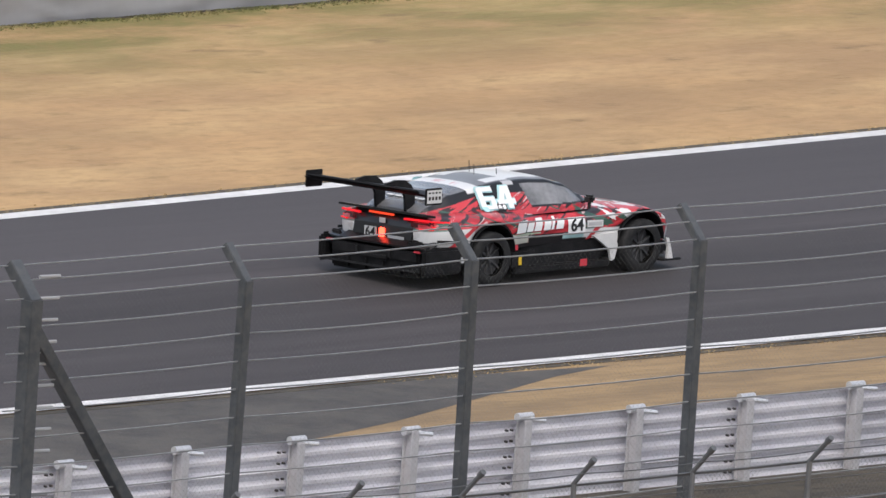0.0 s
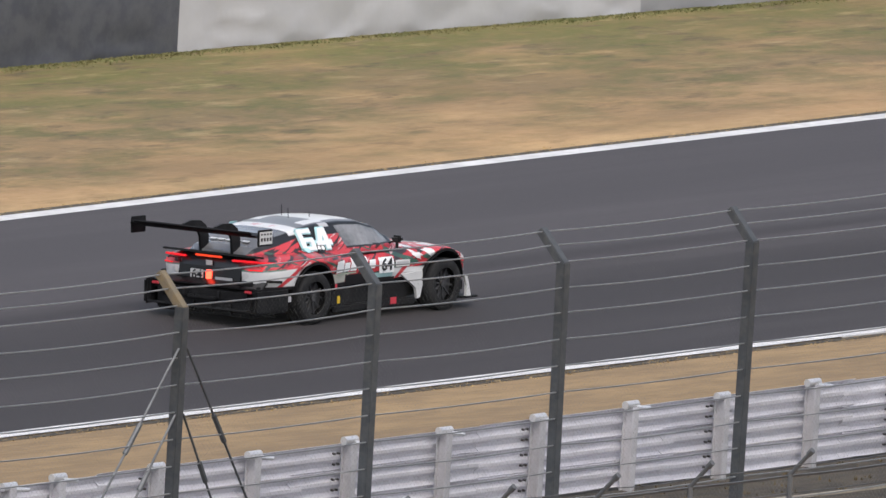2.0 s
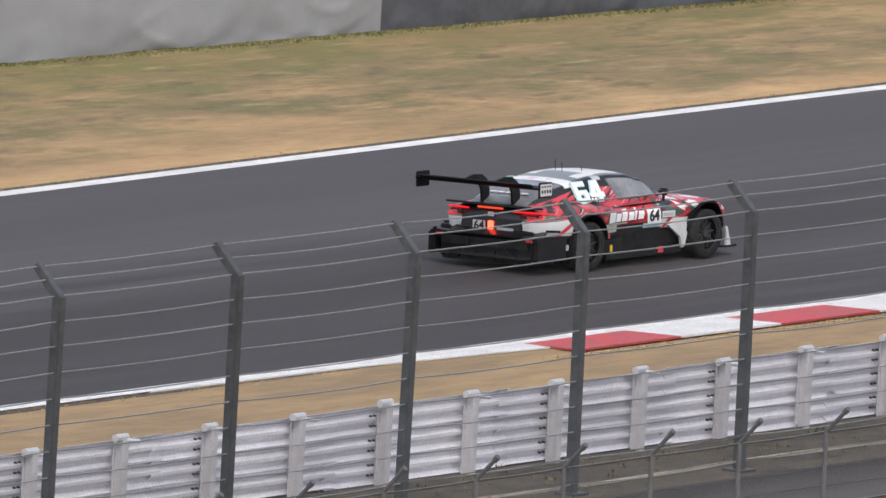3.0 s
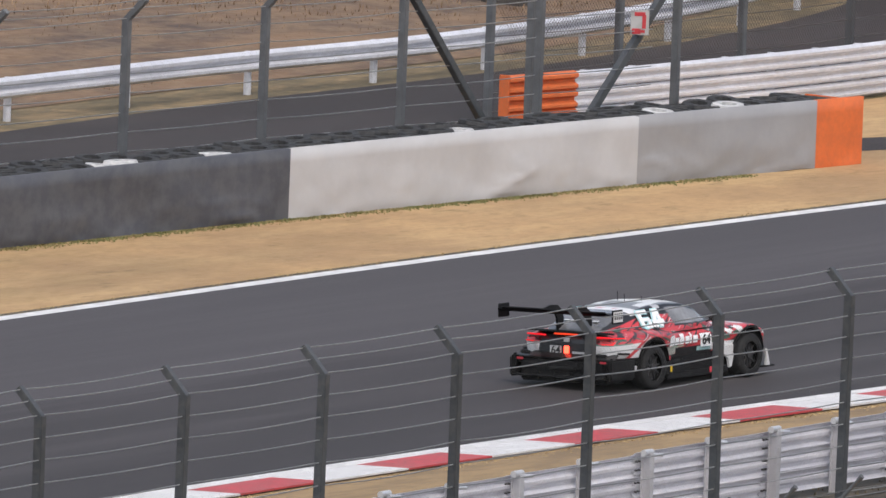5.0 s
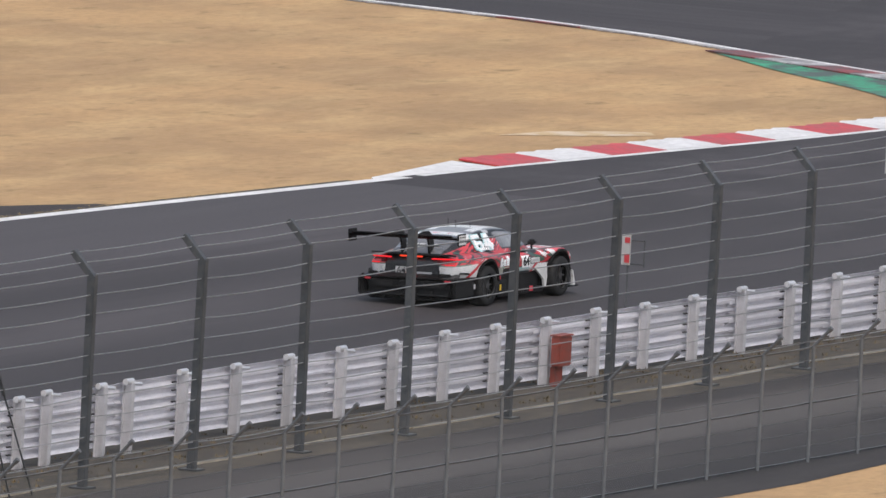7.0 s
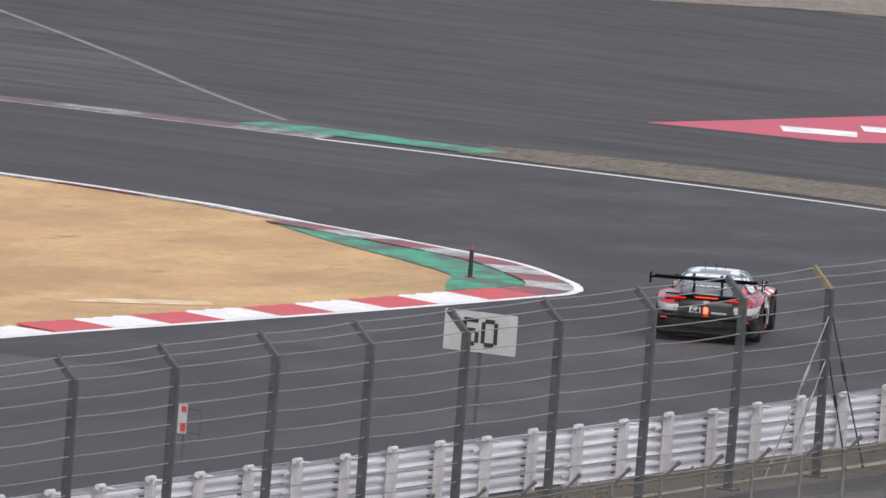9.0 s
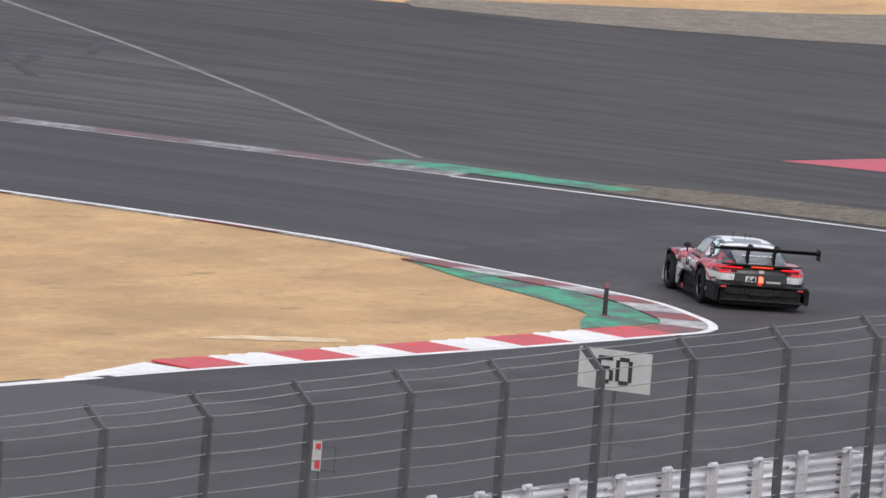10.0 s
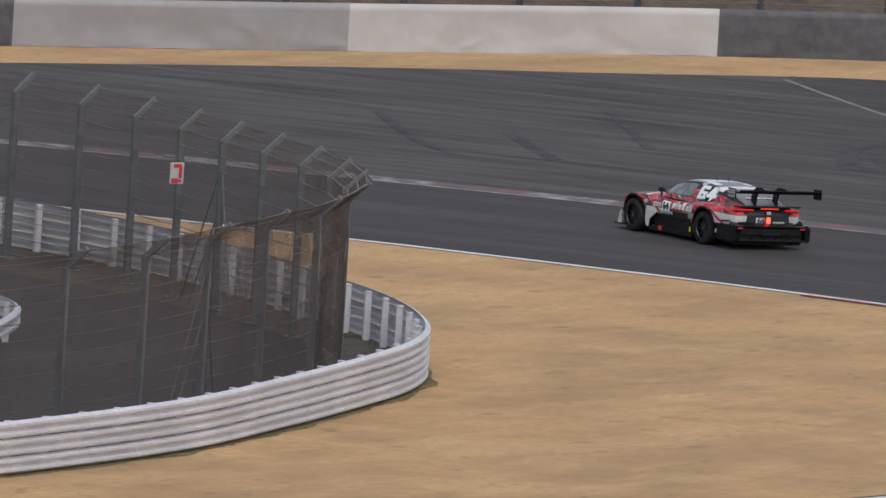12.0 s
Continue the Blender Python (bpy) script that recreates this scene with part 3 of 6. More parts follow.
sheet(bm, V2([(60, 155.2), (300, 155.2), (308, 155.2), (313, 155.2), (320, 155.2), (420, 155.2)]), V2([(60, 147.4), (300, 147.45), (308, 147.45), (313, 147.8), (320, 148.2), (420, 148.6)]), 0.008)
tagged(done("service_road", bm, M["service_near"]), "grey asphalt service road with pale worn patches", kind="structure")
bm = bmesh.new()
sheet(bm, V2([(60, 158.6), (420, 158.6)]), V2([(60, 154.9), (420, 154.9)]), 0.004)
tagged(done("earth_strip", bm, M["earth"]), "strip of dry earth and dead grass under the guardrail", kind="structure")
ribbon("hose", [Vector((x, 156.0 + 0.07 * math.sin(x * 0.7) + 0.04 * math.sin(x * 0.23))) for x in np.arange(200, 380, 0.5)], 0.04, 0.04, M["cord"], "pale hose lying on the earth strip", thick=0.07)

bm = bmesh.new()
foot_line = V2([(60, 199.6), (240, 199.5)]) + curve2([(300, 199.2), (322, 198.7), (335, 198.3), (345, 200.0), (353, 202.9), (357.2, 206.5), (357.8, 214), (358, 232)], 2.0)
top_line = [Vector((60 + 298 * k / (len(foot_line) - 1), 258.0)) for k in range(len(foot_line))]
sheet(bm, top_line, foot_line, (3.2, 0.02))
tagged(done("bank", bm, M["scrub"]), "bank of reddish-brown dead grass", kind="structure")
bm = bmesh.new()
sheet(bm, [p + Vector((0, 0.4)) for p in foot_line], [Vector((p.x, min(p.y - 0.3, 195.4))) for p in foot_line], 0.005)
tagged(done("verge", bm, M["dull"]), "dull brown dead grass between road and rail", kind="structure")


# ---- tyre wall ----
WALL = curve2([(60, 190.6), (150, 190.5), (200, 190.6), (235, 190.3), (251.5, 189.7), (262.3, 189.0), (273, 188.15), (283.7, 187.2), (294.1, 186.2), (304.5, 185.2), (314.8, 184.0), (319.9, 183.3), (322.1, 183.0)], 0.5)


def at_x(line, x):
    for a, b in zip(line, line[1:]):
        if a.x <= x <= b.x:
            return a.lerp(b, (x - a.x) / max(1e-9, b.x - a.x))
    return line[-1]


def belt(parent, a, b, mat, height=1.27, base=None, seed=0):
    """A hanging rubber belt panel with dents, between two places along the wall."""
    bm = bmesh.new()
    n = max(6, int((b - a) / 0.1))
    rows = []
    zs = [0.0, 0.06, 0.12, 0.19, 0.26, 0.33, 0.41, 0.49, 0.57, 0.66, 0.76, 0.88, 1.02, height]
    for i in range(n + 1):
        x = a + (b - a) * i / n
        p, q = at_x(base, x - 0.2), at_x(base, x + 0.2)
        t = (q - p).normalized()
        nrm = Vector((t.y, -t.x))
        c = at_x(base, x)
        col = []
        for z in zs:
            sag = max(0.0, 0.95 - z) * min(1.0, z / 0.12)
            crease = (1 - abs(noise.noise((x * 0.85 + z * 0.5, z * 2.4, seed + 4.0)))) ** 5
            d = 0.06 * noise.noise((x * 0.7 + seed * 7, z * 1.1, seed))
            d += 0.15 * sag * crease * max(0.0, noise.noise((x * 0.5, z * 1.1, seed + 2.0)) + 0.07)
            d += 0.045 * sag * noise.noise((x * 1.6, z * 2.0, seed + 6.0)) + 0.007 * noise.noise((x * 4.5, z * 4.0, seed + 8.0))
            d *= min(1.0, (x - a) / 0.35 + 0.05, (b - x) / 0.35 + 0.05)
            top = 0.035 * noise.noise((x * 0.5, 2.0, seed)) if z == height else 0
            low = 0.03 * abs(noise.noise((x * 0.9, 5.0, seed))) if z == 0 else 0
            col.append(bm.verts.new((c.x + nrm.x * d, c.y + nrm.y * d, z + top + low)))
        col.append(bm.verts.new((c.x - nrm.x * 0.12, c.y - nrm.y * 0.12, height)))
        rows.append(col)
    for r, s in zip(rows, rows[1:]):
        for k in range(len(r) - 1):
            bm.faces.new((r[k], s[k], s[k + 1], r[k + 1]))
    bmesh.ops.recalc_face_normals(bm, faces=bm.faces)
    return part("belt_panel", bm, mat, parent, smooth=True)


def tyre_mesh():
    bm = bmesh.new()
    prof = [(0.17, 0.0), (0.30, 0.0), (0.33, 0.05), (0.33, 0.15), (0.30, 0.2), (0.17, 0.2), (0.15, 0.1)]
    n = 10
    ring = [[bm.verts.new((r * math.cos(2 * math.pi * i / n), r * math.sin(2 * math.pi * i / n), z)) for r, z in prof] for i in range(n)]
    for i in range(n):
        a, b = ring[i], ring[(i + 1) % n]
        for k in range(len(prof)):
            bm.faces.new((a[k], b[k], b[(k + 1) % len(prof)], a[(k + 1) % len(prof)]))
    bmesh.ops.recalc_face_normals(bm, faces=bm.faces)
    return bm


bm = tyre_mesh()
TYRE = bpy.data.meshes.new("tyre")
bm.to_mesh(TYRE)
TYRE.materials.append(M["tyre"])
TYRE_W = TYRE.copy()
TYRE_W.materials[0] = M["tyre_white"]
PANELS = [(150, 168.6, "belt_white"), (168.6, 179.1, "belt_dark"), (179.1, 189.6, "belt_grey"), (189.6, 208.3, "belt_white"), (208.3, 219.0, "belt_white"), (219.0, 229.7, "belt_grey"), (229.7, 240.3, "belt_dark"), (240.3, 251.5, "belt_white"), (251.5, 262.3, "belt_grey"), (262.3, 273.0, "belt_dark"),
          (273.0, 283.7, "belt_white"), (283.7, 294.1, "belt_grey"), (294.1, 304.5, "belt_dark"), (304.5, 314.8, "belt_white"), (314.8, 320.1, "belt_grey"), (320.1, 321.5, "orange")]
wall = tagged(new("tyre_wall"), "tyre barrier faced with white, grey and dark rubber belts", kind="structure")
for i, (a, b, c) in enumerate(PANELS):
    belt(wall, a, b, M[c], base=WALL, seed=i)
bm = bmesh.new()
back = [at_x(WALL, x) for x in np.arange(150, 321.4, 1.9)]
sheet(bm, offset(back, 0.25), offset(back, 1.25), 1.0, 1.0)
part("tyre_stack", bm, M["tyre"], wall, "stacked black tyres")
bm = bmesh.new()
p0, p1 = at_x(WALL, 321.45), at_x(WALL, 319.5)
t = (p0 - p1).normalized()
box(bm, (0.06, 1.35, 1.2), Matrix.Translation((p0.x + 0.02 - t.y * 0.68, p0.y + t.x * 0.68, 0.6)) @ pose(0, 0, 0, 0, 0, math.degrees(math.atan2(t.y, t.x))), 0.015)
part("end_panel", bm, M["orange"], wall)
rng = random.Random(4)
k = 0
for x in np.arange(262, 321.0, 0.66):
    c = at_x(WALL, x)
    for row in (0.5, 1.12):
        k += 1
        white = row < 1 and rng.random() < 0.32 and noise.noise((x * 0.25, 0, 0)) > -0.1
        shared("tyre", TYRE_W if white else TYRE, wall, pose(c.x + rng.uniform(-0.08, 0.08), c.y + row + rng.uniform(-0.06, 0.06), 1.03 + rng.uniform(0, 0.06), rng.uniform(-6, 6), rng.uniform(-6, 6), 0))


# ---- guardrails ----
def wbeam_profile(h=0.33, d=0.085):
    """Half-thickness outline of a W beam: depth, height."""
    pts = [(0.0, -0.5), (0.35, -0.46), (1.0, -0.34), (1.0, -0.2), (0.15, -0.06), (0.15, 0.06), (1.0, 0.2), (1.0, 0.34), (0.35, 0.46), (0.0, 0.5)]
    return [(a * d, b * h) for a, b in pts]


def beam(bm, line, z, side, h=0.33, d=0.085, t=0.014):
    """A W beam along a line; its ridges point to the side (+1 left)."""
    prof = wbeam_profile(h, d)
    loop = prof + [(a - t, b) for a, b in reversed(prof)]
    cols = []
    for i, p in enumerate(line):
        q = (line[min(i + 1, len(line) - 1)] - line[max(i - 1, 0)]).normalized()
        n = Vector((-q.y, q.x)) * side
        cols.append([bm.verts.new((p.x + n.x * a, p.y + n.y * a, z + b)) for a, b in loop])
    for a, b in zip(cols, cols[1:]):
        for k in range(len(loop)):
            bm.faces.new((a[k], b[k], b[(k + 1) % len(loop)], a[(k + 1) % len(loop)]))
    for c in (cols[0], cols[-1]):
        bm.faces.new(c)
    bmesh.ops.recalc_face_normals(bm, faces=bm.faces)


def guard_post_mesh():
    bm = bmesh.new()
    for dy in (-0.075, 0.075):
        box(bm, (0.115, 0.012, 1.38), pose(0, dy, 0.49))
    box(bm, (0.012, 0.14, 1.38), pose(0, 0, 0.49))
    box(bm, (0.11, 0.012, 1.16), pose(0, -0.09, 0.58), mat=0)
    return bm


def mesh_of(bm, name, *mats):
    me = bpy.data.meshes.new(name)
    bm.to_mesh(me)
    bm.free()
    for m in mats:
        me.materials.append(m)
    return me


POST_G = mesh_of(guard_post_mesh(), "guard_post", M["rail_post"])
bm = bmesh.new()
rod(bm, (-0.13, 0, 1.2), (0.13, 0, 1.2), 0.055, 10)
rod(bm, (0.05, -0.05, 1.17), (0.26, -0.12, 1.15), 0.03, 8)
CAP_G = mesh_of(bm, "post_cap", M["cap"])
bm = bmesh.new()
rod(bm, (0, 0.03, 0), (0, 0.075, 0), 0.016, 6)
BOLT_G = mesh_of(bm, "bolt", M["bolt"])
guard = tagged(new("guardrail"), "galvanised three-beam guardrail with posts beside the track", "guardrail")
GY = 157.62


def rail_lift(x):
    """The rail follows the gentle rise and fall of its strip."""
    return float(np.interp(x, [150, 175, 196, 210, 225, 245, 266, 275, 292, 304, 316, 326, 336, 345, 400], [-0.1, -0.1, -0.07, -0.04, -0.07, -0.08, -0.05, 0.0, 0.06, 0.06, 0.02, -0.02, -0.05, -0.1, -0.12]))


GX = [196.2 - 2.005 * k for k in range(36)] + [197.2 + 2.013 * k for k in range(23)] + [243.4, 245.3, 246.4] + [248.3 + 2.004 * k for k in range(26)] + [299.4, 301.4, 302.4] + [304.4 + 2.005 * k for k in range(50)]
for k, x in enumerate(sorted(GX)):
    p = shared("post", POST_G, guard, pose(x, GY, rail_lift(x), 0, 0, 0.3 * math.sin(k * 3.1)))
    shared("cap", CAP_G, p, pose(0, 0, 0.02 * math.sin(k * 2.3) - 0.01))
    if k % 2:
        for z in (0.22, 0.36, 0.56, 0.70, 0.90, 1.04):
            for dx in (-0.16, -0.25):
                shared("bolt", BOLT_G, p, pose(dx, 0, z))
for i in range(72):
    x0 = 126.3 + 4.0 * i
    for z in (0.27, 0.62, 0.97):
        bm = bmesh.new()
        lap = 0.12
        yy = GY + 0.115 + (0.006 if i % 2 else 0.0)
        beam(bm, V2([(x0 - lap, yy), (x0 + 2, yy + 0.012 * math.sin(i * 1.7 + z)), (x0 + 4 + lap, yy)]), z + rail_lift(x0 + 2) + 0.012 * math.sin(i * 2.9 + 5 * z), 1, h=0.362, d=0.085)
        part("beam", bm, M["rail"], guard)
bm = bmesh.new()
box(bm, (0.5, 0.18, 0.54), pose(318.55, GY - 0.28, 0.64), 0.02)
box(bm, (0.54, 0.22, 0.03), pose(318.55, GY - 0.28, 0.925), 0.008)
box(bm, (0.3, 0.1, 0.36), pose(318.55, GY - 0.2, 0.17))
tagged(done("equipment_box", bm, M["red_box"]), "rusty red metal box hanging on the guardrail", "box")

# curved barrier round the infield loop
LOOP = curve2([(320.8, 190.45), (323, 190.1), (326.1, 189.75), (332.5, 189.25), (340.7, 189.55), (347.3, 190.75), (353.2, 192.1), (356.9, 193.15), (360.15, 194.6), (363.43, 196.73), (366.22, 199.14), (368.93, 202.03), (371.95, 205.4), (374.6, 208.8), (376.6, 212.3), (378.4, 216.5), (380, 223), (381, 234)], 0.5)
loop = tagged(new("guardrail"), "white-silver curved three-beam guardrail round the grass", "guardrail")
pts = resample(LOOP, int(length(LOOP) / 0.5) + 1)
step = 8
for i in range(0, len(pts) - step, step):
    seg = pts[i:i + step + 1]
    for z in (0.2, 0.55, 0.90):
        bm = bmesh.new()
        beam(bm, seg, z, -1, h=0.335, d=0.10)
        part("beam", bm, M["rail_white"], loop)
bm = bmesh.new()
for z in (0.2, 0.55, 0.90):
    beam(bm, offset(pts[:5], -0.016), z, -1, h=0.375, d=0.11, t=0.03)
box(bm, (0.05, 0.22, 1.08), pose(pts[0].x - 0.02, pts[0].y, 0.56), 0.01)
part("end_sleeve", bm, M["orange"], loop, "orange painted end of the rail")
bm = bmesh.new()
box(bm, (0.14, 0.14, 1.0), pose(0, 0, 0.50), 0.02)
rod(bm, (0, 0, 1.0), (0, 0, 1.05), 0.085, 8)
POST_L = mesh_of(bm, "loop_post", M["rail_white"])
for i in range(2, len(pts) - 1, 3):
    q = (pts[i + 1] - pts[i - 1]).normalized()
    shared("post", POST_L, loop, pose(pts[i].x - q.y * 0.16, pts[i].y + q.x * 0.16, 0, 0, 0, math.degrees(math.atan2(q.y, q.x))))

bm = bmesh.new()
inside = [p for p in LOOP if p.x > 334]
sheet(bm, offset(inside, 5.5), offset(inside, 0.05), 0.0072)
tagged(done("earth_strip", bm, M["earth"]), "dark bare earth inside the curved rail", kind="structure")

# single rail along the inner side of the service road
SRAIL = curve2([(60, 198.6), (240, 198.5), (301, 198.1), (309, 197.8), (321, 197.4), (328.4, 196.8), (335.5, 197.0), (342.4, 197.9), (349.1, 199.6), (354.5, 201.4), (358.0, 203.2), (359.6, 205.4), (359.2, 208)], 0.5)
SR = [p for p in SRAIL if p.x > 262]
sr = tagged(new("guardrail"), "white single-beam guardrail on short posts", "guardrail")
spts = resample(SR, int(length(SR) / 0.5) + 1)
for i in range(0, len(spts) - 8, 8):
    bm = bmesh.new()
    beam(bm, spts[i:i + 9], 0.66, -1, h=0.40, d=0.11)
    part("beam", bm, M["rail_white"], sr)
bm = bmesh.new()
rod(bm, (0, 0, 0), (0, 0, 0.84), 0.075, 10)
POST_S = mesh_of(bm, "short_post", M["rail_white"])
for i in range(1, len(spts), 8):
    q = (spts[min(i + 1, len(spts) - 1)] - spts[i - 1]).normalized()
    shared("post", POST_S, sr, pose(spts[i].x - q.y * 0.13, spts[i].y + q.x * 0.13, 0))


# ---- fences ----
def fence_post_mesh(w=0.14, zb=3.64, arm=(0.36, 0.38), mat="post", plate=True):
    bm = bmesh.new()
    box(bm, (w, w, zb), pose(0, 0, zb / 2), 0.012)
    l = math.hypot(*arm)
    ang = math.degrees(math.atan2(arm[0], arm[1]))
    box(bm, (w * 0.92, w * 0.8, l + 0.08), pose(0, arm[0] / 2, zb + arm[1] / 2 - 0.03, -ang, 0, 0), 0.01)
    if plate:
        box(bm, (0.34, 0.34, 0.03), pose(0, 0, 0.02))
    return bm


POST_F = mesh_of(fence_post_mesh(), "fence_post", M["post"])
POST_E = mesh_of(fence_post_mesh(w=0.2), "fence_end_post", M["post"])
POST_T = mesh_of(fence_post_mesh(), "fence_post_weathered", M["post"], M["post_tan"])
for p in POST_T.polygons:
    if p.center.z > 2.6:
        p.material_index = 1
FX0, FY, FS = 197.0, 155.6, 4.0
fence = empty("debris_fence", "tall grey steel debris fence with bent posts and wires", "fence")
BRACED = (0, 12, 24, 37)
for k in range(-12, 48):
    p = shared("post", POST_T if k in BRACED else POST_E if k == -12 else POST_F, fence, pose(FX0 + FS * k + (0.42 if k == -12 else 0), FY, 0, 0.4 * math.sin(k * 5.1), 0.5 * math.sin(k * 2.7), 0))
WIRES = [(0.34, 4.0), (0.19, 3.84), (0.03, 3.64), (-0.03, 3.31), (-0.03, 2.98), (-0.03, 2.63), (-0.03, 2.28), (-0.03, 1.93), (-0.03, 1.58), (-0.03, 1.23), (-0.03, 0.88), (-0.03, 0.5), (-0.03, 0.15)]


def wire_row(parent, posts, lift, r=0.0115, sag=0.04, seed=0, side=None, mat="wire"):
    """One strained wire from post to post; posts are (x, y) and lift is (reach, height)."""
    bm = bmesh.new()
    line = []
    for i, (a, b) in enumerate(zip(posts, posts[1:])):
        s = sag * (0.35 + 1.1 * abs(noise.noise((i * 1.7, seed * 3.1, 0.5))))
        d = (b - a).normalized()
        n = Vector((-d.y, d.x)) if side is None else side
        for j in range(6):
            w = j / 6
            p = a.lerp(b, w) + n * lift[0]
            line.append(Vector((p.x, p.y, lift[1] - s * 4 * w * (1 - w))))
    rings = []
    for i, p in enumerate(line):
        q = (line[min(i + 1, len(line) - 1)] - line[max(i - 1, 0)]).normalized()
        u = q.cross(Vector((0, 0, 1))).normalized()
        v = u.cross(q)
        rings.append([bm.verts.new(p + (u * math.cos(c) + v * math.sin(c)) * r) for c in (0.5, 2.6, 4.7)])
    for a, b in zip(rings, rings[1:]):
        for k in range(3):
            bm.faces.new((a[k], b[k], b[(k + 1) % 3], a[(k + 1) % 3]))
    return part("wire", bm, M[mat], parent)


def net(parent, posts, z0, z1, dy=0.0, mat="link", name="netting"):
    """Chain-link sheet on a row of posts; its wires are spaced in metres."""
    bm = bmesh.new()
    uv = bm.loops.layers.uv.new("UVMap")
    s = 0.0
    for a, b in zip(posts, posts[1:]):
        l = (b - a).length
        vs = [bm.verts.new((a.x, a.y + dy, z0)), bm.verts.new((b.x, b.y + dy, z0)), bm.verts.new((b.x, b.y + dy, z1)), bm.verts.new((a.x, a.y + dy, z1))]
        f = bm.faces.new(vs)
        for lp, c in zip(f.loops, ((s, z0), (s + l, z0), (s + l, z1), (s, z1))):
            lp[uv].uv = c
        s += l
    ob = part(name, bm, M[mat], parent, "fine galvanised chain-link netting")
    return ob


FPOSTS = V2([(FX0 + FS * k, FY) for k in range(-12, 48)])
for i, w in enumerate(WIRES):
    wire_row(fence, FPOSTS, w, seed=i)
net(fence, FPOSTS, 0.1, 3.6, 0.09)
for k in BRACED:
    for s in (-1, 1):
        for z, reach in ((3.1, 2.3), (2.25, 1.5)):
            bm = bmesh.new()
            a, b = Vector((FX0 + FS * k + s * 0.08, FY - 0.05, z)), Vector((FX0 + FS * k + s * reach, FY + 0.05, 0.03))
            rod(bm, a, b, 0.016, 6)
            rod(bm, a.lerp(b, 0.3), a.lerp(b, 0.42), 0.035, 6)
            part("brace_cable", bm, M["pipe"] if s < 0 else M["post"], fence)
bm = bmesh.new()
a, b = Vector((FX0 - 12 * FS + 0.42, FY, 3.3)), Vector((FX0 - 12 * FS + 3.0, FY, 0.0))
d = b - a
box(bm, (0.16, 0.16, d.length), Matrix.Translation((a + b) / 2) @ d.to_track_quat("Z", "Y").to_matrix().to_4x4(), 0.01)
part("brace_strut", bm, M["post"], fence)
for i in range(14):
    bm = bmesh.new()
    z = 3.9 - 0.27 * i
    rod(bm, (FX0 - 48 + 0.52, FY, z), (FX0 - 48 + 0.86, FY, z - 0.01), 0.022, 6)
    part("wire_tensioner", bm, M["wire"], fence)

# low fence on the near side of the service road
low = empty("wire_fence", "low grey wire fence with bent post tops", "fence")
LY = 148.8
bm = bmesh.new()
rod(bm, (0, 0, 0), (0, 0, 2.05), 0.034, 8)
rod(bm, (0, 0, 2.04), (0.0, -0.30, 2.36), 0.03, 8)
rod(bm, (0, -0.27, 2.33), (0, -0.33, 2.39), 0.042, 8)
POST_W = mesh_of(bm, "low_post", M["pipe"])
LP = []
for k in range(-34, 92):
    x = 215.15 + 2.0 * k
    y = LY + 1.0 * min(1.0, max(0.0, (205 - x) / 40))
    LP.append(Vector((x, y)))
    shared("post", POST_W, low, pose(x, y, 0, 0.8 * math.sin(k * 1.9), 0.8 * math.sin(k * 4.1), 0))
for i, z in enumerate((0.06, 0.3, 0.55, 0.78, 1.05, 1.3, 1.55, 1.8, 2.02)):
    wire_row(low, LP, (0.04, z), r=0.02 if i in (4, 8) else (0.02 if i == 0 else 0.006), sag=0.015, seed=20 + i, mat="pipe")
wire_row(low, LP, (-0.18, 2.2), r=0.008, sag=0.03, seed=31, mat="pipe")
net(low, LP, 0.05, 2.0, 0.05, mat="fine_link")

# fence behind the tyre wall
bfence = empty("debris_fence", "tall grey debris fence behind the tyre wall", "fence")
BP = []
for k in range(-20, 1):
    x = 318.16 + 4.06 * k
    BP.append(Vector((x, at_x(WALL, x + 0.5).y + 1.75)))
POST_B = mesh_of(fence_post_mesh(arm=(-0.36, 0.38)), "back_post", M["pipe"])
for p in BP:
    shared("post", POST_B, bfence, pose(p.x, p.y, 0))
for i, w in enumerate(WIRES):
    wire_row(bfence, BP, (-w[0], w[1]), seed=40 + i, side=Vector((0, 1)))
net(bfence, BP, 0.1, 2.95, 0.09, mat="thin_link")
for a, b in (((310.3, 186.25, 3.6), (313.6, 185.95, 0.1)), ((318.05, 185.35, 3.4), (314.9, 185.75, 0.2))):
    bm = bmesh.new()
    d = Vector(b) - Vector(a)
    box(bm, (0.14, 0.14, d.length), Matrix.Translation((Vector(a) + Vector(b)) / 2) @ d.to_track_quat("Z", "Y").to_matrix().to_4x4(), 0.01)
    part("brace_strut", bm, M["post"], bfence)
shared("post", POST_B, bfence, pose(316.2, 187.2, 0))

# fence inside the loop
lfence = empty("debris_fence", "tall curved debris fence inside the infield loop", "fence")
inner = [p for p in offset(LOOP, 1.75) if p.x > 322.3]
near_part = [p for p in inner if p.x < 358.5]
far_part = [p for p in inner if p.x >= 358.4]
lp = resample(near_part, int(length(near_part) / 4.0) + 1) + resample(far_part, int(length(far_part) / 2.7) + 1)[1:]
POST_I = mesh_of(fence_post_mesh(arm=(-0.42, 0.40)), "loop_fence_post", M["pipe"])
for i, p in enumerate(lp):
    q = (lp[min(i + 1, len(lp) - 1)] - lp[max(i - 1, 0)]).normalized()
    shared("post", POST_I, lfence, pose(p.x, p.y, 0, 0, 0, math.degrees(math.atan2(q.y, q.x))))
for i, w in enumerate(WIRES):
    wire_row(lfence, lp, (-w[0] * 1.15, w[1]), seed=60 + i, r=0.010, mat="dull_wire")


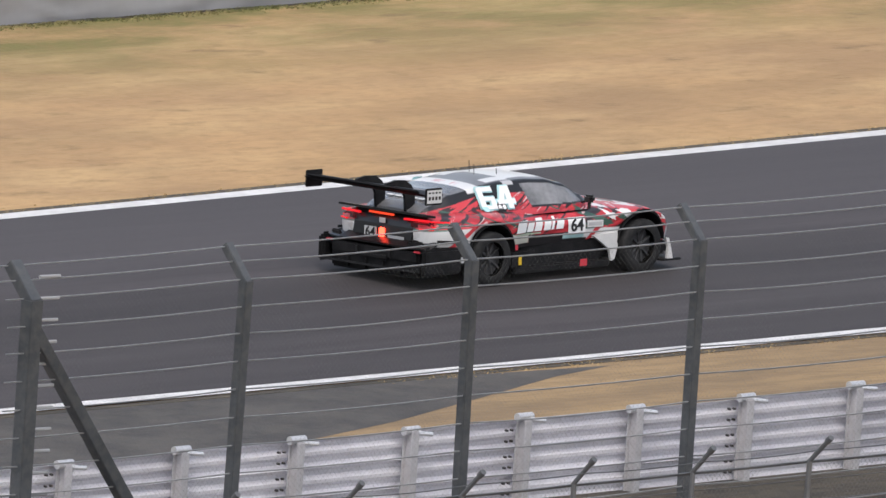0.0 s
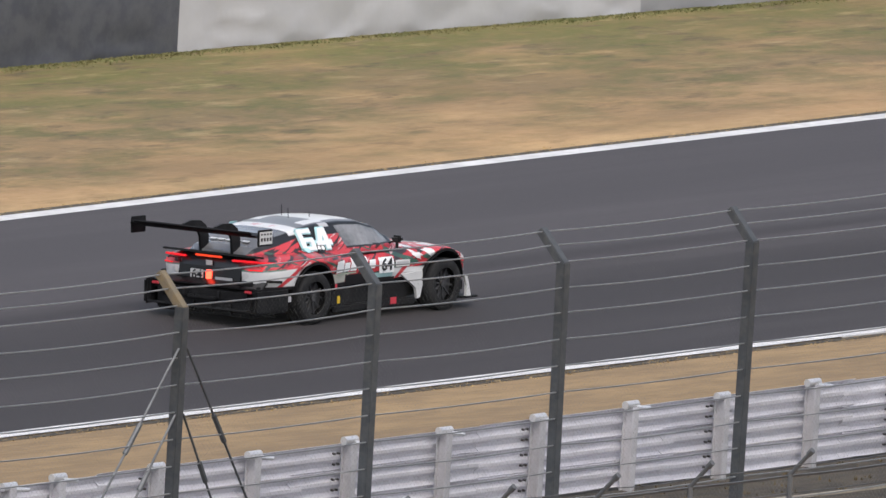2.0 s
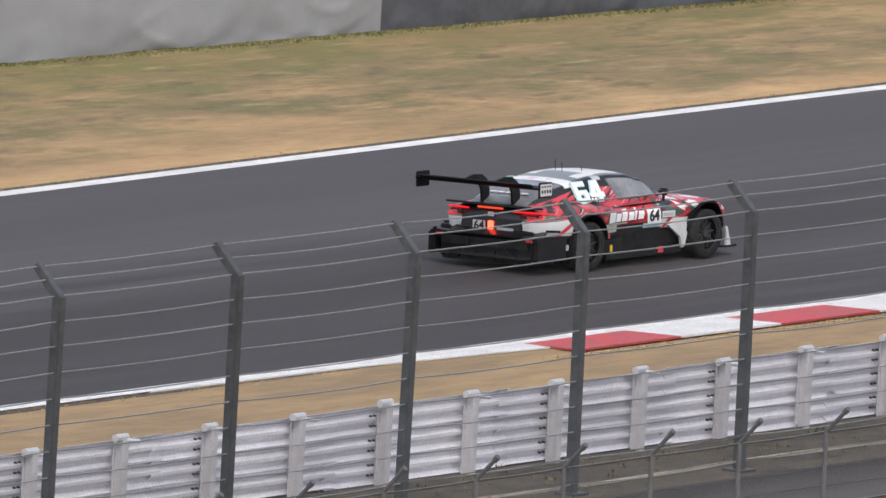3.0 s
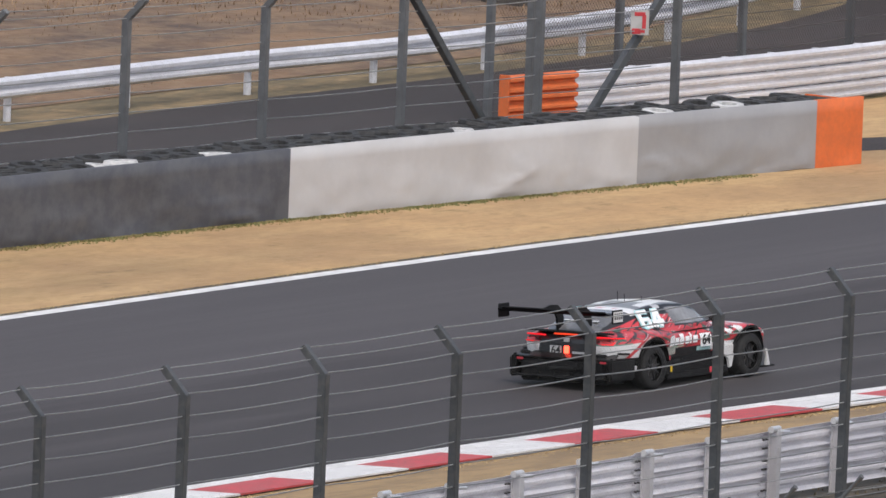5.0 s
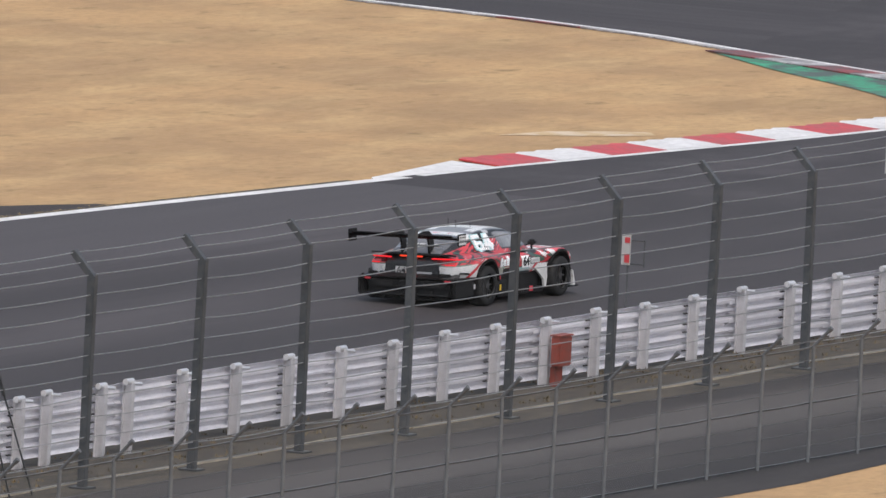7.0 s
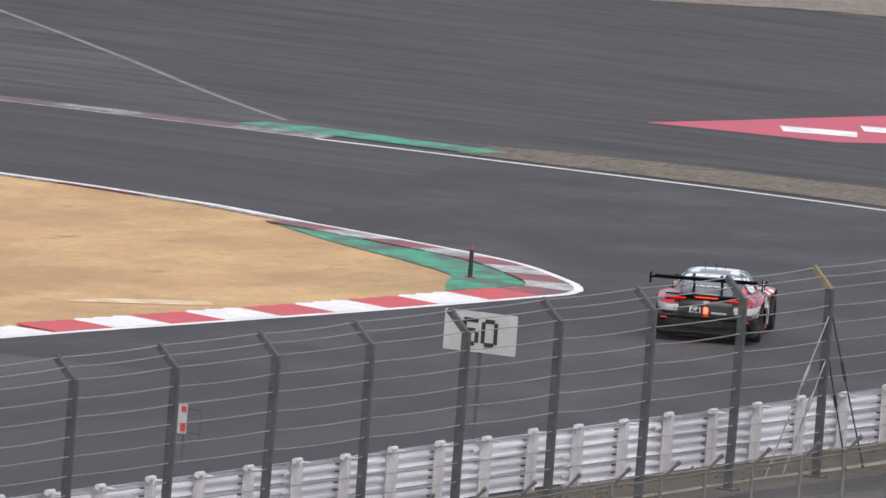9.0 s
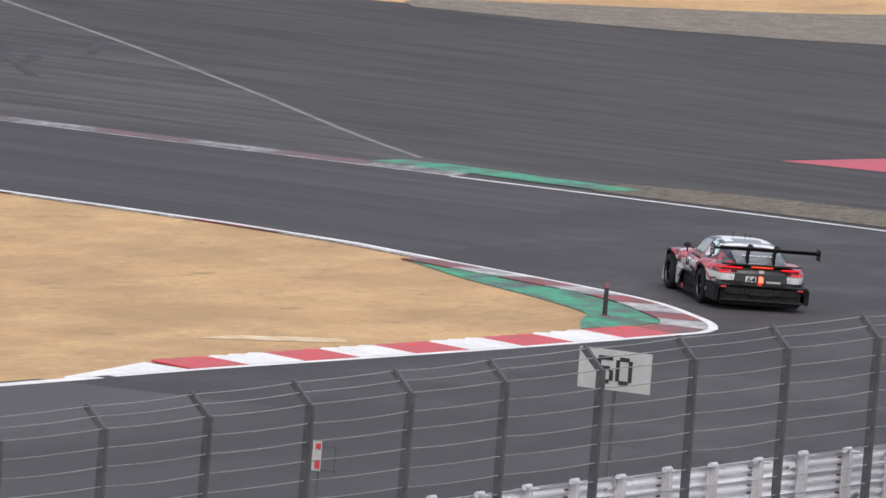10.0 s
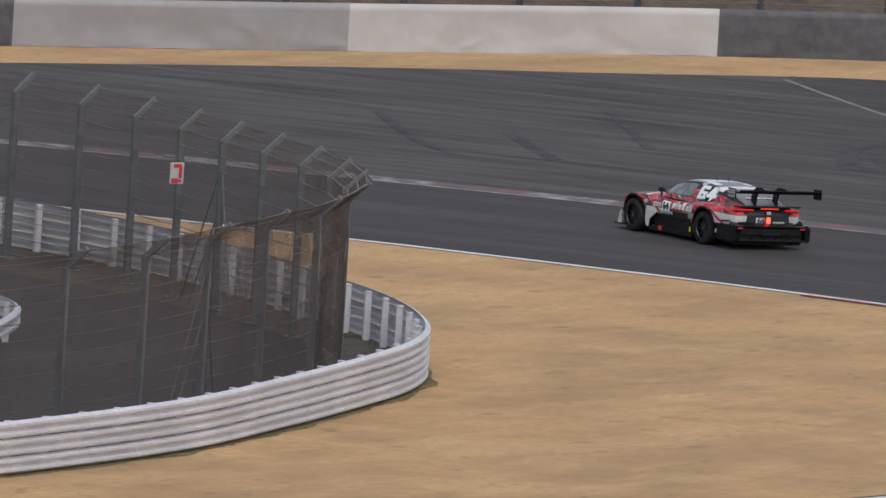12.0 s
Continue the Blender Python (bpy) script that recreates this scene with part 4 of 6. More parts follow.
def woven_net(parent, line, out, pitch, r, mat):
    """Chain link of real wires: two sets of slanting strands on a curved fence with its flared top."""
    total = length(line)
    fine = resample(line, int(total / 0.1) + 1)
    left = offset(fine, 1.0)
    verts, faces = [], []

    def on(s, z, off):
        w = min(max(s, 0.0), total) / total * (len(fine) - 1)
        k = min(int(w), len(fine) - 2)
        p = fine[k].lerp(fine[k + 1], w - k)
        n = left[k] - fine[k]
        d = -0.06 - (out * (z - 3.62) / 0.4 if z > 3.62 else 0.0) + 0.035 * math.sin(s * 1.9) * math.sin(z * 1.1) + off
        return Vector((p.x + n.x * d, p.y + n.y * d, z))

    zs = [0.08, 0.8, 1.5, 2.2, 2.9, 3.62, 4.0]
    for way in (-1, 1):
        for i in range(-int(4 / pitch), int((total + 4) / pitch)):
            row = []
            for z in zs:
                s = i * pitch + way * z * 0.9
                if 0 <= s <= total:
                    row.append(on(s, z, way * r))
            base = len(verts)
            for p in row:
                verts += [(p.x - r, p.y, p.z), (p.x + r * 0.5, p.y + r * 0.87, p.z), (p.x + r * 0.5, p.y - r * 0.87, p.z)]
            for k in range(len(row) - 1):
                a, b = base + 3 * k, base + 3 * k + 3
                faces += [(a, a + 1, b + 1, b), (a + 1, a + 2, b + 2, b + 1), (a + 2, a, b, b + 2)]
    me = bpy.data.meshes.new("netting")
    me.from_pydata(verts, [], faces)
    me.materials.append(M[mat])
    ob = new("netting", me)
    ob.parent = parent
    ob["label"] = "rusty brown woven chain-link netting"
    return ob


woven_net(lfence, lp, 0.42, 0.09, 0.0042, "rust_wire")
for j in (6, 14):
    p = lp[j]
    q = (lp[j + 1] - lp[j - 1]).normalized()
    for s in (-1, 1):
        for z, reach in ((3.1, 1.7), (2.2, 1.1)):
            bm = bmesh.new()
            rod(bm, (p.x, p.y, z), (p.x + q.x * reach * s - q.y * 0.2, p.y + q.y * reach * s + q.x * 0.2, 0.02), 0.018, 6)
            part("brace_cable", bm, M["pipe"], lfence)


# ---- signs ----
def glyphs(parent, text, m, size, mat, name="numeral", bold=0.02):
    """Lettering as a mesh in the plane of m."""
    cu = bpy.data.curves.new(name, "FONT")
    cu.body, cu.size, cu.align_x, cu.align_y, cu.extrude, cu.offset = text, size, "CENTER", "CENTER", 0.004, bold
    tmp = bpy.data.objects.new("tmp", cu)
    scene.collection.objects.link(tmp)
    me = bpy.data.meshes.new_from_object(tmp)
    bpy.data.objects.remove(tmp)
    me.materials.clear()
    me.materials.append(mat)
    ob = new(name, me)
    ob.parent, ob.matrix_basis = parent, m
    return ob


def distance_board(text, x, y, zc, w=1.24, h=0.76):
    top = empty("distance_board", f"white distance board with black numerals {text} on a thin pole", "sign", "distance boards", (x, y, 0))
    bm = bmesh.new()
    box(bm, (0.03, w, h), pose(0, 0, zc), 0.006)
    part("panel", bm, M["sign"], top)
    bm = bmesh.new()
    rod(bm, (0.05, 0.0, 0), (0.05, 0.0, zc + h / 2), 0.035, 8)
    part("pole", bm, M["post"], top)
    # stencil numerals of straight strokes
    seg = {"1": [(0, 0, 0.09, 0.5), (-0.07, 0.2, 0.1, 0.09), (0, -0.24, 0.22, 0.07)],
           "0": [(-0.13, 0, 0.08, 0.4), (0.13, 0, 0.08, 0.4), (0, 0.22, 0.2, 0.08), (0, -0.22, 0.2, 0.08)],
           "5": [(0, 0.22, 0.3, 0.08), (-0.13, 0.11, 0.08, 0.16), (0.0, 0.03, 0.2, 0.08), (0.13, -0.1, 0.08, 0.2), (-0.02, -0.22, 0.22, 0.08)]}
    n = len(text)
    for i, ch in enumerate(text):
        bm = bmesh.new()
        cy = -(i - (n - 1) / 2) * 0.39
        for u, v, su, sv in seg[ch]:
            box(bm, (0.008, su, sv), pose(-0.02, cy - u, zc + v), 0.002)
        part("numeral", bm, M["black"], top)
    return top


distance_board("100", 284.7, 158.05, 3.08)
distance_board("50", 334.65, 158.0, 3.07, 1.5, 0.76)
s = empty("small_sign", "small white sign with red marks on a thin pole", "sign", at=(322.8, 158.2, 0))
bm = bmesh.new()
box(bm, (0.04, 0.17, 0.55), pose(0, 0.03, 2.1), 0.004)
part("panel", bm, M["sign"], s)
for z, hh in ((2.28, 0.1), (1.95, 0.16)):
    bm = bmesh.new()
    box(bm, (0.01, 0.1, hh), pose(-0.025, 0, z))
    part("red_mark", bm, M["red_ink"], s)
bm = bmesh.new()
rod(bm, (0.03, 0, 0), (0.03, 0, 2.3), 0.02, 6)
for a, b in (((0.04, -0.32, 1.8), (0.04, -0.32, 2.3)), ((0.04, -0.32, 2.28), (0.04, 0, 2.28)), ((0.04, -0.32, 1.85), (0.04, 0, 1.85))):
    rod(bm, a, b, 0.014, 6)
part("frame", bm, M["post"], s)


def arrow_sign(x, y, z, turn):
    top = empty("arrow_sign", "small white square sign with a red arrow", "sign", at=(x, y, z))
    top.rotation_euler = (0, 0, radians(turn))
    bm = bmesh.new()
    box(bm, (0.03, 0.34, 0.46), pose(0, 0, 0), 0.005)
    part("panel", bm, M["sign"], top)
    for u, v, su, sv in ((0.0, 0.16, 0.2, 0.07), (-0.08, 0.02, 0.07, 0.25), (0.06, -0.16, 0.16, 0.1), (-0.05, -0.16, 0.1, 0.05)):
        bm = bmesh.new()
        box(bm, (0.01, su, sv), pose(-0.022, u, v))
        part("red_mark", bm, M["red_ink"], top)


arrow_sign(317.0, 185.35, 2.75, 29)
q = lp[14]
arrow_sign(q.x - 0.60, q.y + 0.75, 2.9, 62)

# bollard at the apex
b = empty("bollard", "slim dark bollard with a red top", "bollard", at=(374.6, 177.2, 0))
bm = bmesh.new()
rod(bm, (0, 0, 0.02), (0, 0, 0.6), 0.05, 12, 0.045)
part("tube", bm, M["black"], b)
bm = bmesh.new()
rod(bm, (0, 0, 0), (0, 0, 0.03), 0.12, 12)
part("foot", bm, M["red_box"], b)
bm = bmesh.new()
rod(bm, (0, 0, 0.6), (0, 0, 0.72), 0.05, 12, 0.03)
part("red_top", bm, M["old_red"], b)

# concrete feet with steel stanchions on the bank
for x, y in ((341.7, 202.8), (346.9, 204.3), (348.1, 201.0), (352.0, 201.8), (350.9, 205.4)):
    s = empty("stanchion", "steel stanchion on a square concrete foot", "post", "stanchions on the bank", (x, y, max(0.0, (y - 200.0) * 0.055)))
    bm = bmesh.new()
    box(bm, (0.9, 0.9, 0.62), pose(0, 0, 0.21), 0.03)
    part("foot", bm, M["concrete"], s)
    bm = bmesh.new()
    box(bm, (0.28, 0.28, 3.4), pose(0, 0, 2.1), 0.02)
    part("column", bm, M["post"], s)

# far tyre wall beyond the run-off
FWALL = curve2([(400, 262), (415, 250.5), (426.5, 242.9), (435.0, 237.75), (444.45, 232.3), (452, 225.6), (460, 217), (466, 208)], 0.5)
fwall = tagged(new("tyre_wall"), "far tyre barrier faced with rubber belts", kind="structure")
for i, (a, b2, c) in enumerate([(404, 418.5, "belt_white"), (418.5, 426.8, "belt_dark"), (426.8, 435.0, "belt_grey"), (435.0, 444.45, "belt_white"), (444.45, 452.0, "belt_dark"), (452.0, 458, "belt_grey"), (458, 464, "belt_white")]):
    belt(fwall, a, b2, M[c], base=FWALL, seed=30 + i, height=1.2)
bm = bmesh.new()
sheet(bm, offset(FWALL[::4], 0.2), offset(FWALL[::4], 1.2), 1.1, 1.1)
part("tyre_stack", bm, M["tyre"], fwall, "stacked black tyres")
ff = empty("debris_fence", "far debris fence behind the tyre wall", "fence")
fp = resample(offset(FWALL, 2.0), 26)
for p in fp:
    shared("post", POST_F, ff, pose(p.x, p.y, 0))
for i, w in enumerate(WIRES):
    wire_row(ff, fp, w, seed=80 + i, r=0.012)
net(ff, fp, 0.1, 2.95)
bm = bmesh.new()
bk = offset(FWALL[::4], 4.0)
bk2 = offset(FWALL[::4], 24.0)
sheet(bm, bk2, bk, (7.0, 0.02))
tagged(done("bank", bm, M["far_scrub"]), "dark brown scrubby bank behind the far barrier", kind="structure")

# white ribbed sheet roof below the low fence
r = empty("white_canopy", "white ribbed sheet canopy beside the low fence", "canopy", at=(275.6, 144.9, 0))
bm = bmesh.new()
box(bm, (2.9, 3.2, 0.05), pose(0, 0, 2.02, 3, 3, -44), 0.01)
for k in range(7):
    a = radians(-44)
    u = -1.38 + 0.46 * k
    box(bm, (0.06, 3.2, 0.05), pose(u * math.cos(a), u * math.sin(a), 2.055 - 0.052 * u, 3, 3, -44))
part("roof", bm, M["roof_white"], r)
for u, v in ((-1.4, -1.4), (1.4, -1.4), (-1.4, 1.4), (1.4, 1.4)):
    bm = bmesh.new()
    dx, dy = 0.7193 * u + 0.6947 * v, -0.6947 * u + 0.7193 * v
    rod(bm, (dx, dy, 0), (dx, dy, 2.0 - 0.052 * u + 0.05 * v), 0.04, 8)
    part("leg", bm, M["wire"], r)


# ---- tufts of grass ----
def tufts(name, places, mat, label, h=0.1, spread=0.09, seed=1, ground=None):
    rg = random.Random(seed)
    verts, faces = [], []
    for x, y in places:
        for _ in range(4):
            a, l = rg.uniform(0, 6.28), h * rg.uniform(0.5, 1.3)
            px_, py_ = x + rg.uniform(-spread, spread), y + rg.uniform(-spread, spread)
            w = 0.02
            g = ground(px_, py_) if ground else 0.0
            n = len(verts)
            verts += [(px_ - w * math.sin(a), py_ + w * math.cos(a), g), (px_ + w * math.sin(a), py_ - w * math.cos(a), g), (px_ + 0.5 * l * math.cos(a), py_ + 0.5 * l * math.sin(a), g + l)]
            faces.append((n, n + 1, n + 2))
    me = bpy.data.meshes.new(name)
    me.from_pydata(verts, [], faces)
    me.materials.append(mat)
    return tagged(new(name, me), label, kind="stuff")


rg = random.Random(11)
spots = []
for _ in range(10000):
    x = rg.uniform(170, 318)
    spots.append((x, at_x(WALL, x).y - abs(rg.gauss(0, 0.14)) - 0.05))
tufts("wall_grass", spots, M["green_blade"], "rank green grass along the foot of the tyre wall", 0.026, 0.1, 2)
spots = []
for _ in range(3500):
    x = rg.uniform(168, 345)
    spots.append((x, far_y(x) + abs(rg.gauss(0, 0.12)) + 0.05))
for _ in range(3000):
    x = rg.uniform(165, 300)
    spots.append((x, near_y(x) - abs(rg.gauss(0, 0.1)) - (1.05 if x > 232 else 0.05)))
tufts("edge_grass", spots, M["dark_blade"], "ragged dead grass along the track edges", 0.02, 0.08, 3)
spots = []
for _ in range(5000):
    x = rg.uniform(282, 352)
    spots.append((x, rg.uniform(199.2, 214) + max(0, x - 336) * 0.25))
tufts("bank_grass", spots, M["bank_blade"], "dead reddish-brown grass on the bank", 0.12, 0.25, 7, lambda x, y: max(0.0, (y - 200.2) * 0.056))
# ragged strip of darker grass colour along the rail foot
bm = bmesh.new()
foot = resample(pts, 420)
wide = [offset(foot, -0.16 - 0.25 * max(0.0, noise.noise((i * 0.11, 3.0, 1.0)) + 0.25) - 0.1 * noise.noise((i * 0.7, 8.0, 1.0)))[i] for i in range(len(foot))]
sheet(bm, offset(foot, 0.1), wide, 0.007)
tagged(done("damp_verge", bm, M["dark_turf"]), "darker grass along the foot of the curved rail", kind="structure")
spots = [(rg.uniform(200, 380), rg.uniform(155.9, 158.4)) for _ in range(7000)]
tufts("verge_grass", spots[:1500], M["dull"], "dead grass on the strip under the guardrail", 0.06, 0.1, 9)


# ---- racing car ----
class Livery:
    """Builds a paint of several colours, each laid over the last inside straight-edged fields of the car's own space."""

    def __init__(self, name, base, rough=0.35, coat=0.4):
        self.m = bpy.data.materials.new(name)
        self.m.use_nodes = True
        self.nt = self.m.node_tree
        self.b = self.nt.nodes["Principled BSDF"]
        self.b.inputs["Roughness"].default_value, self.b.inputs["Coat Weight"].default_value = rough, coat
        self.tc = self.nt.nodes.new("ShaderNodeTexCoord")
        sep = self.nt.nodes.new("ShaderNodeSeparateXYZ")
        self.nt.links.new(self.tc.outputs["Object"], sep.inputs[0])
        self.x = self.op("DIVIDE", sep.outputs["X"], K)
        self.z = self.op("DIVIDE", sep.outputs["Z"], K)
        self.y = self.op("DIVIDE", self.op("ABSOLUTE", sep.outputs["Y"], 0.0), K)
        self.col = base

    def op(self, kind, a, c):
        n = self.nt.nodes.new("ShaderNodeMath")
        n.operation = kind
        for i, v in enumerate((a, c)):
            if isinstance(v, (int, float)):
                n.inputs[i].default_value = v
            else:
                self.nt.links.new(v, n.inputs[i])
        return n.outputs[0]

    def side(self, ax, az, ay, d, soft=0.006):
        """One where ax*x + az*z + ay*|y| > d."""
        v = self.op("ADD", self.op("ADD", self.op("MULTIPLY", self.x, ax), self.op("MULTIPLY", self.z, az)), self.op("MULTIPLY", self.y, ay))
        r = self.nt.nodes.new("ShaderNodeMapRange")
        r.inputs["From Min"].default_value, r.inputs["From Max"].default_value = d - soft, d + soft
        self.nt.links.new(v, r.inputs["Value"])
        return r.outputs[0]

    def field(self, *sides):
        v = None
        for q in sides:
            w = self.side(*q)
            v = w if v is None else self.op("MULTIPLY", v, w)
        return v

    def streaks(self, turn, scale, lo, hi, stretch, seed=0.0, warp=0.6):
        """Torn brush strokes slanted by turn degrees."""
        r = self.nt.nodes.new("ShaderNodeMapping")
        r.inputs["Rotation"].default_value = (0, radians(turn), 0)
        self.nt.links.new(self.tc.outputs["Object"], r.inputs["Vector"])
        q = self.nt.nodes.new("ShaderNodeMapping")
        q.inputs["Scale"].default_value = stretch
        q.inputs["Location"].default_value = (seed, seed * 1.7, seed * 0.6)
        self.nt.links.new(r.outputs[0], q.inputs["Vector"])
        n = self.nt.nodes.new("ShaderNodeTexNoise")
        n.inputs["Scale"].default_value, n.inputs["Detail"].default_value, n.inputs["Distortion"].default_value = scale, 3.0, warp
        self.nt.links.new(q.outputs[0], n.inputs["Vector"])
        m = self.nt.nodes.new("ShaderNodeMapRange")
        m.inputs["From Min"].default_value, m.inputs["From Max"].default_value = lo, hi
        self.nt.links.new(n.outputs["Fac"], m.inputs["Value"])
        return m.outputs[0]

    def lay(self, tone, mask):
        mix = self.nt.nodes.new("ShaderNodeMix")
        mix.data_type = "RGBA"
        for sock, v in ((mix.inputs["A"], self.col), (mix.inputs["B"], tone)):
            if isinstance(v, tuple):
                sock.default_value = (*v, 1)
            else:
                self.nt.links.new(v, sock)
        self.nt.links.new(mask, mix.inputs["Factor"])
        self.col = mix.outputs["Result"]

    def red(self):
        """Streaked red: dark and green torn strokes, a few pale ones."""
        self.lay((0.40, 0.022, 0.032), self.streaks(14, 3.2, 0.50, 0.55, (0.7, 0.5, 2.6), 2.0))
        self.lay((0.035, 0.022, 0.024), self.streaks(24, 4.4, 0.55, 0.58, (0.42, 0.5, 3.4), 5.0))
        self.lay((0.045, 0.105, 0.080), self.streaks(-18, 4.0, 0.575, 0.605, (0.42, 0.5, 3.0), 9.0))
        self.lay((0.62, 0.42, 0.42), self.streaks(28, 5.2, 0.63, 0.655, (0.36, 0.5, 3.6), 3.0))

    def done(self):
        self.nt.links.new(self.col, self.b.inputs["Base Color"])
        return self.m


K = 1.05
WHITE, PITCH, RED = (0.72, 0.72, 0.715), (0.012, 0.012, 0.013), (0.58, 0.050, 0.062)


def body_livery():
    p = Livery("streaked_red_paint", RED)
    p.red()
    # pale splash on the front wing
    p.lay(WHITE, p.op("MULTIPLY", p.field((1, 0, 0, 0.72), (-1, 0, 0, -1.9), (0, 1, 0, 0.60)), p.streaks(-30, 3.6, 0.56, 0.585, (0.8, 0.6, 2.0), 7.0)))
    # dark belt under the windows
    p.lay((0.03, 0.028, 0.03), p.op("MULTIPLY", p.field((1, 0, 0, -1.0), (-1, 0, 0, -0.75), (0, 1, 0, 0.795), (0, -1, 0, -0.885)), p.streaks(8, 3.0, 0.44, 0.49, (0.6, 0.5, 2.0), 4.0)))
    # white wedge from the tail to the rear arch, a red stroke across it
    p.lay(WHITE, p.field((-1, 0, 0, 1.70), (0, 1, 0, 0.500), (0.06, -1, 0, -0.845), (0, 0, 1, 0.5)))
    p.lay(RED, p.field((-1, 0, 0, 1.70), (0.75, -1, 0, -2.06), (-0.75, 1, 0, 1.985), (0, 0, 1, 0.5)))
    p.lay((0.10, 0.22, 0.17), p.field((-1, 0, 0, 1.95), (0.06, -1, 0, -0.862), (-0.06, 1, 0, 0.842), (0, 0, 1, 0.5)))
    p.lay(PITCH, p.field((-1, 0, 0, 1.68), (0, -1, 0, -0.503)))
    # sill: pale panel, dark outlet, white panel before the front wheel
    p.lay((0.60, 0.60, 0.52), p.field((1, 0, 0, -1.02), (-1, 0, 0, 0.60), (0, -1, 0, -0.600)))
    p.lay(PITCH, p.field((1, 0.3, 0, -0.44), (-1, 0, 0, -0.42), (0, -1, 0, -0.560)))
    p.lay(WHITE, p.field((1, 0, 0, 0.42), (-1, 0, 0, -1.10), (0, -1, 0, -0.585)))
    p.lay(RED, p.field((1, -0.9, 0, 0.10), (-1, 0.9, 0, -0.185), (1, 0, 0, 0.42), (0, -1, 0, -0.60)))
    p.lay((0.40, 0.62, 0.62), p.field((1, 0, 0, 0.06), (-1, 0, 0, -0.44), (0, 1, 0, 0.475), (0, -1, 0, -0.545)))
    p.lay(PITCH, p.field((1, 0, 0, -1.02), (-1, 0, 0, -0.50), (0, -1, 0, -0.470)))
    p.lay(WHITE, p.field((1, 0, 0, 1.93), (0, -1, 0, -0.50)))
    # black fascia between the tail lamps
    p.lay(PITCH, p.field((-1, 0, 0, 2.27), (0, 0, -1, -0.54)))
    return p.done()


def cabin_livery():
    p = Livery("cabin_wrap", PITCH, 0.32, 0.3)
    low = (0, -1, 0, -0.905)
    red = Livery.red
    keep = p.col
    p.col = RED
    red(p)
    base = p.col
    p.col = keep
    p.lay(base, p.field(low))
    p.lay(base, p.field((-1, 0, 0, 1.24), (0.20, -1, 0, -1.345), (0, 0, 1, 0.47)))
    p.lay(base, p.field((-1, -0.3, 0, 0.16), (1, 0.5, 0, -0.28), (0, -1, 0, -1.10)))
    p.lay((0.50, 0.50, 0.51), p.field((-1, 0, 0, 0.62), (1, 0, 0, -0.80), (0, 1, 0, 1.195), (0, 0, 1, 0.5)))
    top = (0.035, 0, -1, -0.535)
    p.lay((0.17, 0.17, 0.175), p.field(top, (1, 0, 0, -1.20), (-1, 0, 0, -0.14)))
    p.lay(WHITE, p.field((0.0, 0, -1, -0.43), (1, 0, 0, -0.66), (-1, 0, 0, -0.10)))
    p.lay(WHITE, p.field((0.0, 0, 1, 0.30), (0.035, 0, -1, -0.50), (1, 0, 0, -1.0), (-1, 0, 0, 0.62)))
    p.lay(WHITE, p.field((0.1, 0, -1, -0.71), (1, 0, 0, -1.43), (-1, 0, 0, 1.20), (0, 1, 0, 1.06)))
    p.lay((0.62, 0.30, 0.32), p.op("MULTIPLY", p.field((0, 0, -1, -0.26), (1, 0, 0, -1.37), (-1, 0, 0, 1.26)), p.streaks(0, 7.0, 0.5, 0.56, (0.3, 2.6, 0.3), 2.0)))
    return p.done()


M["paint"] = body_livery()
M["wrap"] = cabin_livery()
M["car_white"] = material("white_paint", (0.66, 0.66, 0.65), 0.35, coat=0.3, other=(0.58, 0.58, 0.57), scale=2)
M["number_white"] = material("white_number", (0.82, 0.83, 0.83), 0.35)
M["carbon"] = material("carbon_black", (0.011, 0.011, 0.012), 0.5, other=(0.019, 0.019, 0.020), scale=6)
M["satin"] = material("satin_black", (0.013, 0.013, 0.014), 0.35, coat=0.2)
# both window greys hold the sky's reflection in their base colour
M["glass_grey"] = material("sky_grey_window", (0.27, 0.27, 0.275), 0.2, other=(0.14, 0.14, 0.143), scale=2.4, spread=(0.36, 0.6), coat=0.8)
M["glass_dark"] = material("rear_window", (0.19, 0.19, 0.195), 0.18, other=(0.12, 0.12, 0.123), scale=1.5, coat=0.8)
M["rim"] = material("dark_wheel", (0.11, 0.11, 0.115), 0.4, metal=0.5, other=(0.07, 0.07, 0.073), scale=6)
M["slick"] = material("slick_tyre", (0.018, 0.018, 0.019), 0.7, other=(0.03, 0.03, 0.03), scale=6)
M["lamp_red"] = material("tail_lamp", (0.80, 0.015, 0.025), 0.2, glow=0.55)
M["lamp_smoke"] = material("smoked_lamp", (0.10, 0.012, 0.016), 0.15, coat=0.8)
M["brake"] = material("brake_strip", (0.80, 0.06, 0.02), 0.25, glow=0.6)
M["rain"] = material("rain_light", (1.0, 0.06, 0.03), 0.3, glow=4.5)
for key, level in (("carbon", 0.12), ("satin", 0.3), ("slick", 0.15)):
    M[key].node_tree.nodes["Principled BSDF"].inputs["Specular IOR Level"].default_value = level
M["cyan"] = material("pale_cyan", (0.45, 0.72, 0.74), 0.4)
M["decal_green"] = material("pale_green_decal", (0.36, 0.42, 0.33), 0.4)
M["yellow"] = material("yellow_decal", (0.75, 0.5, 0.03), 0.4)
M["decal_red"] = material("red_decal", (0.6, 0.05, 0.07), 0.4)
M["decal_grey"] = material("grey_lettering", (0.42, 0.42, 0.43), 0.4)


def table(x, t):
    if x <= t[0][0]:
        return t[0][1]
    for (a, u), (b, v) in zip(t, t[1:]):
        if x <= b:
            w = (x - a) / (b - a)
            w = w * w * (3 - 2 * w) * 0.6 + w * 0.4
            return u + (v - u) * w
    return t[-1][1]


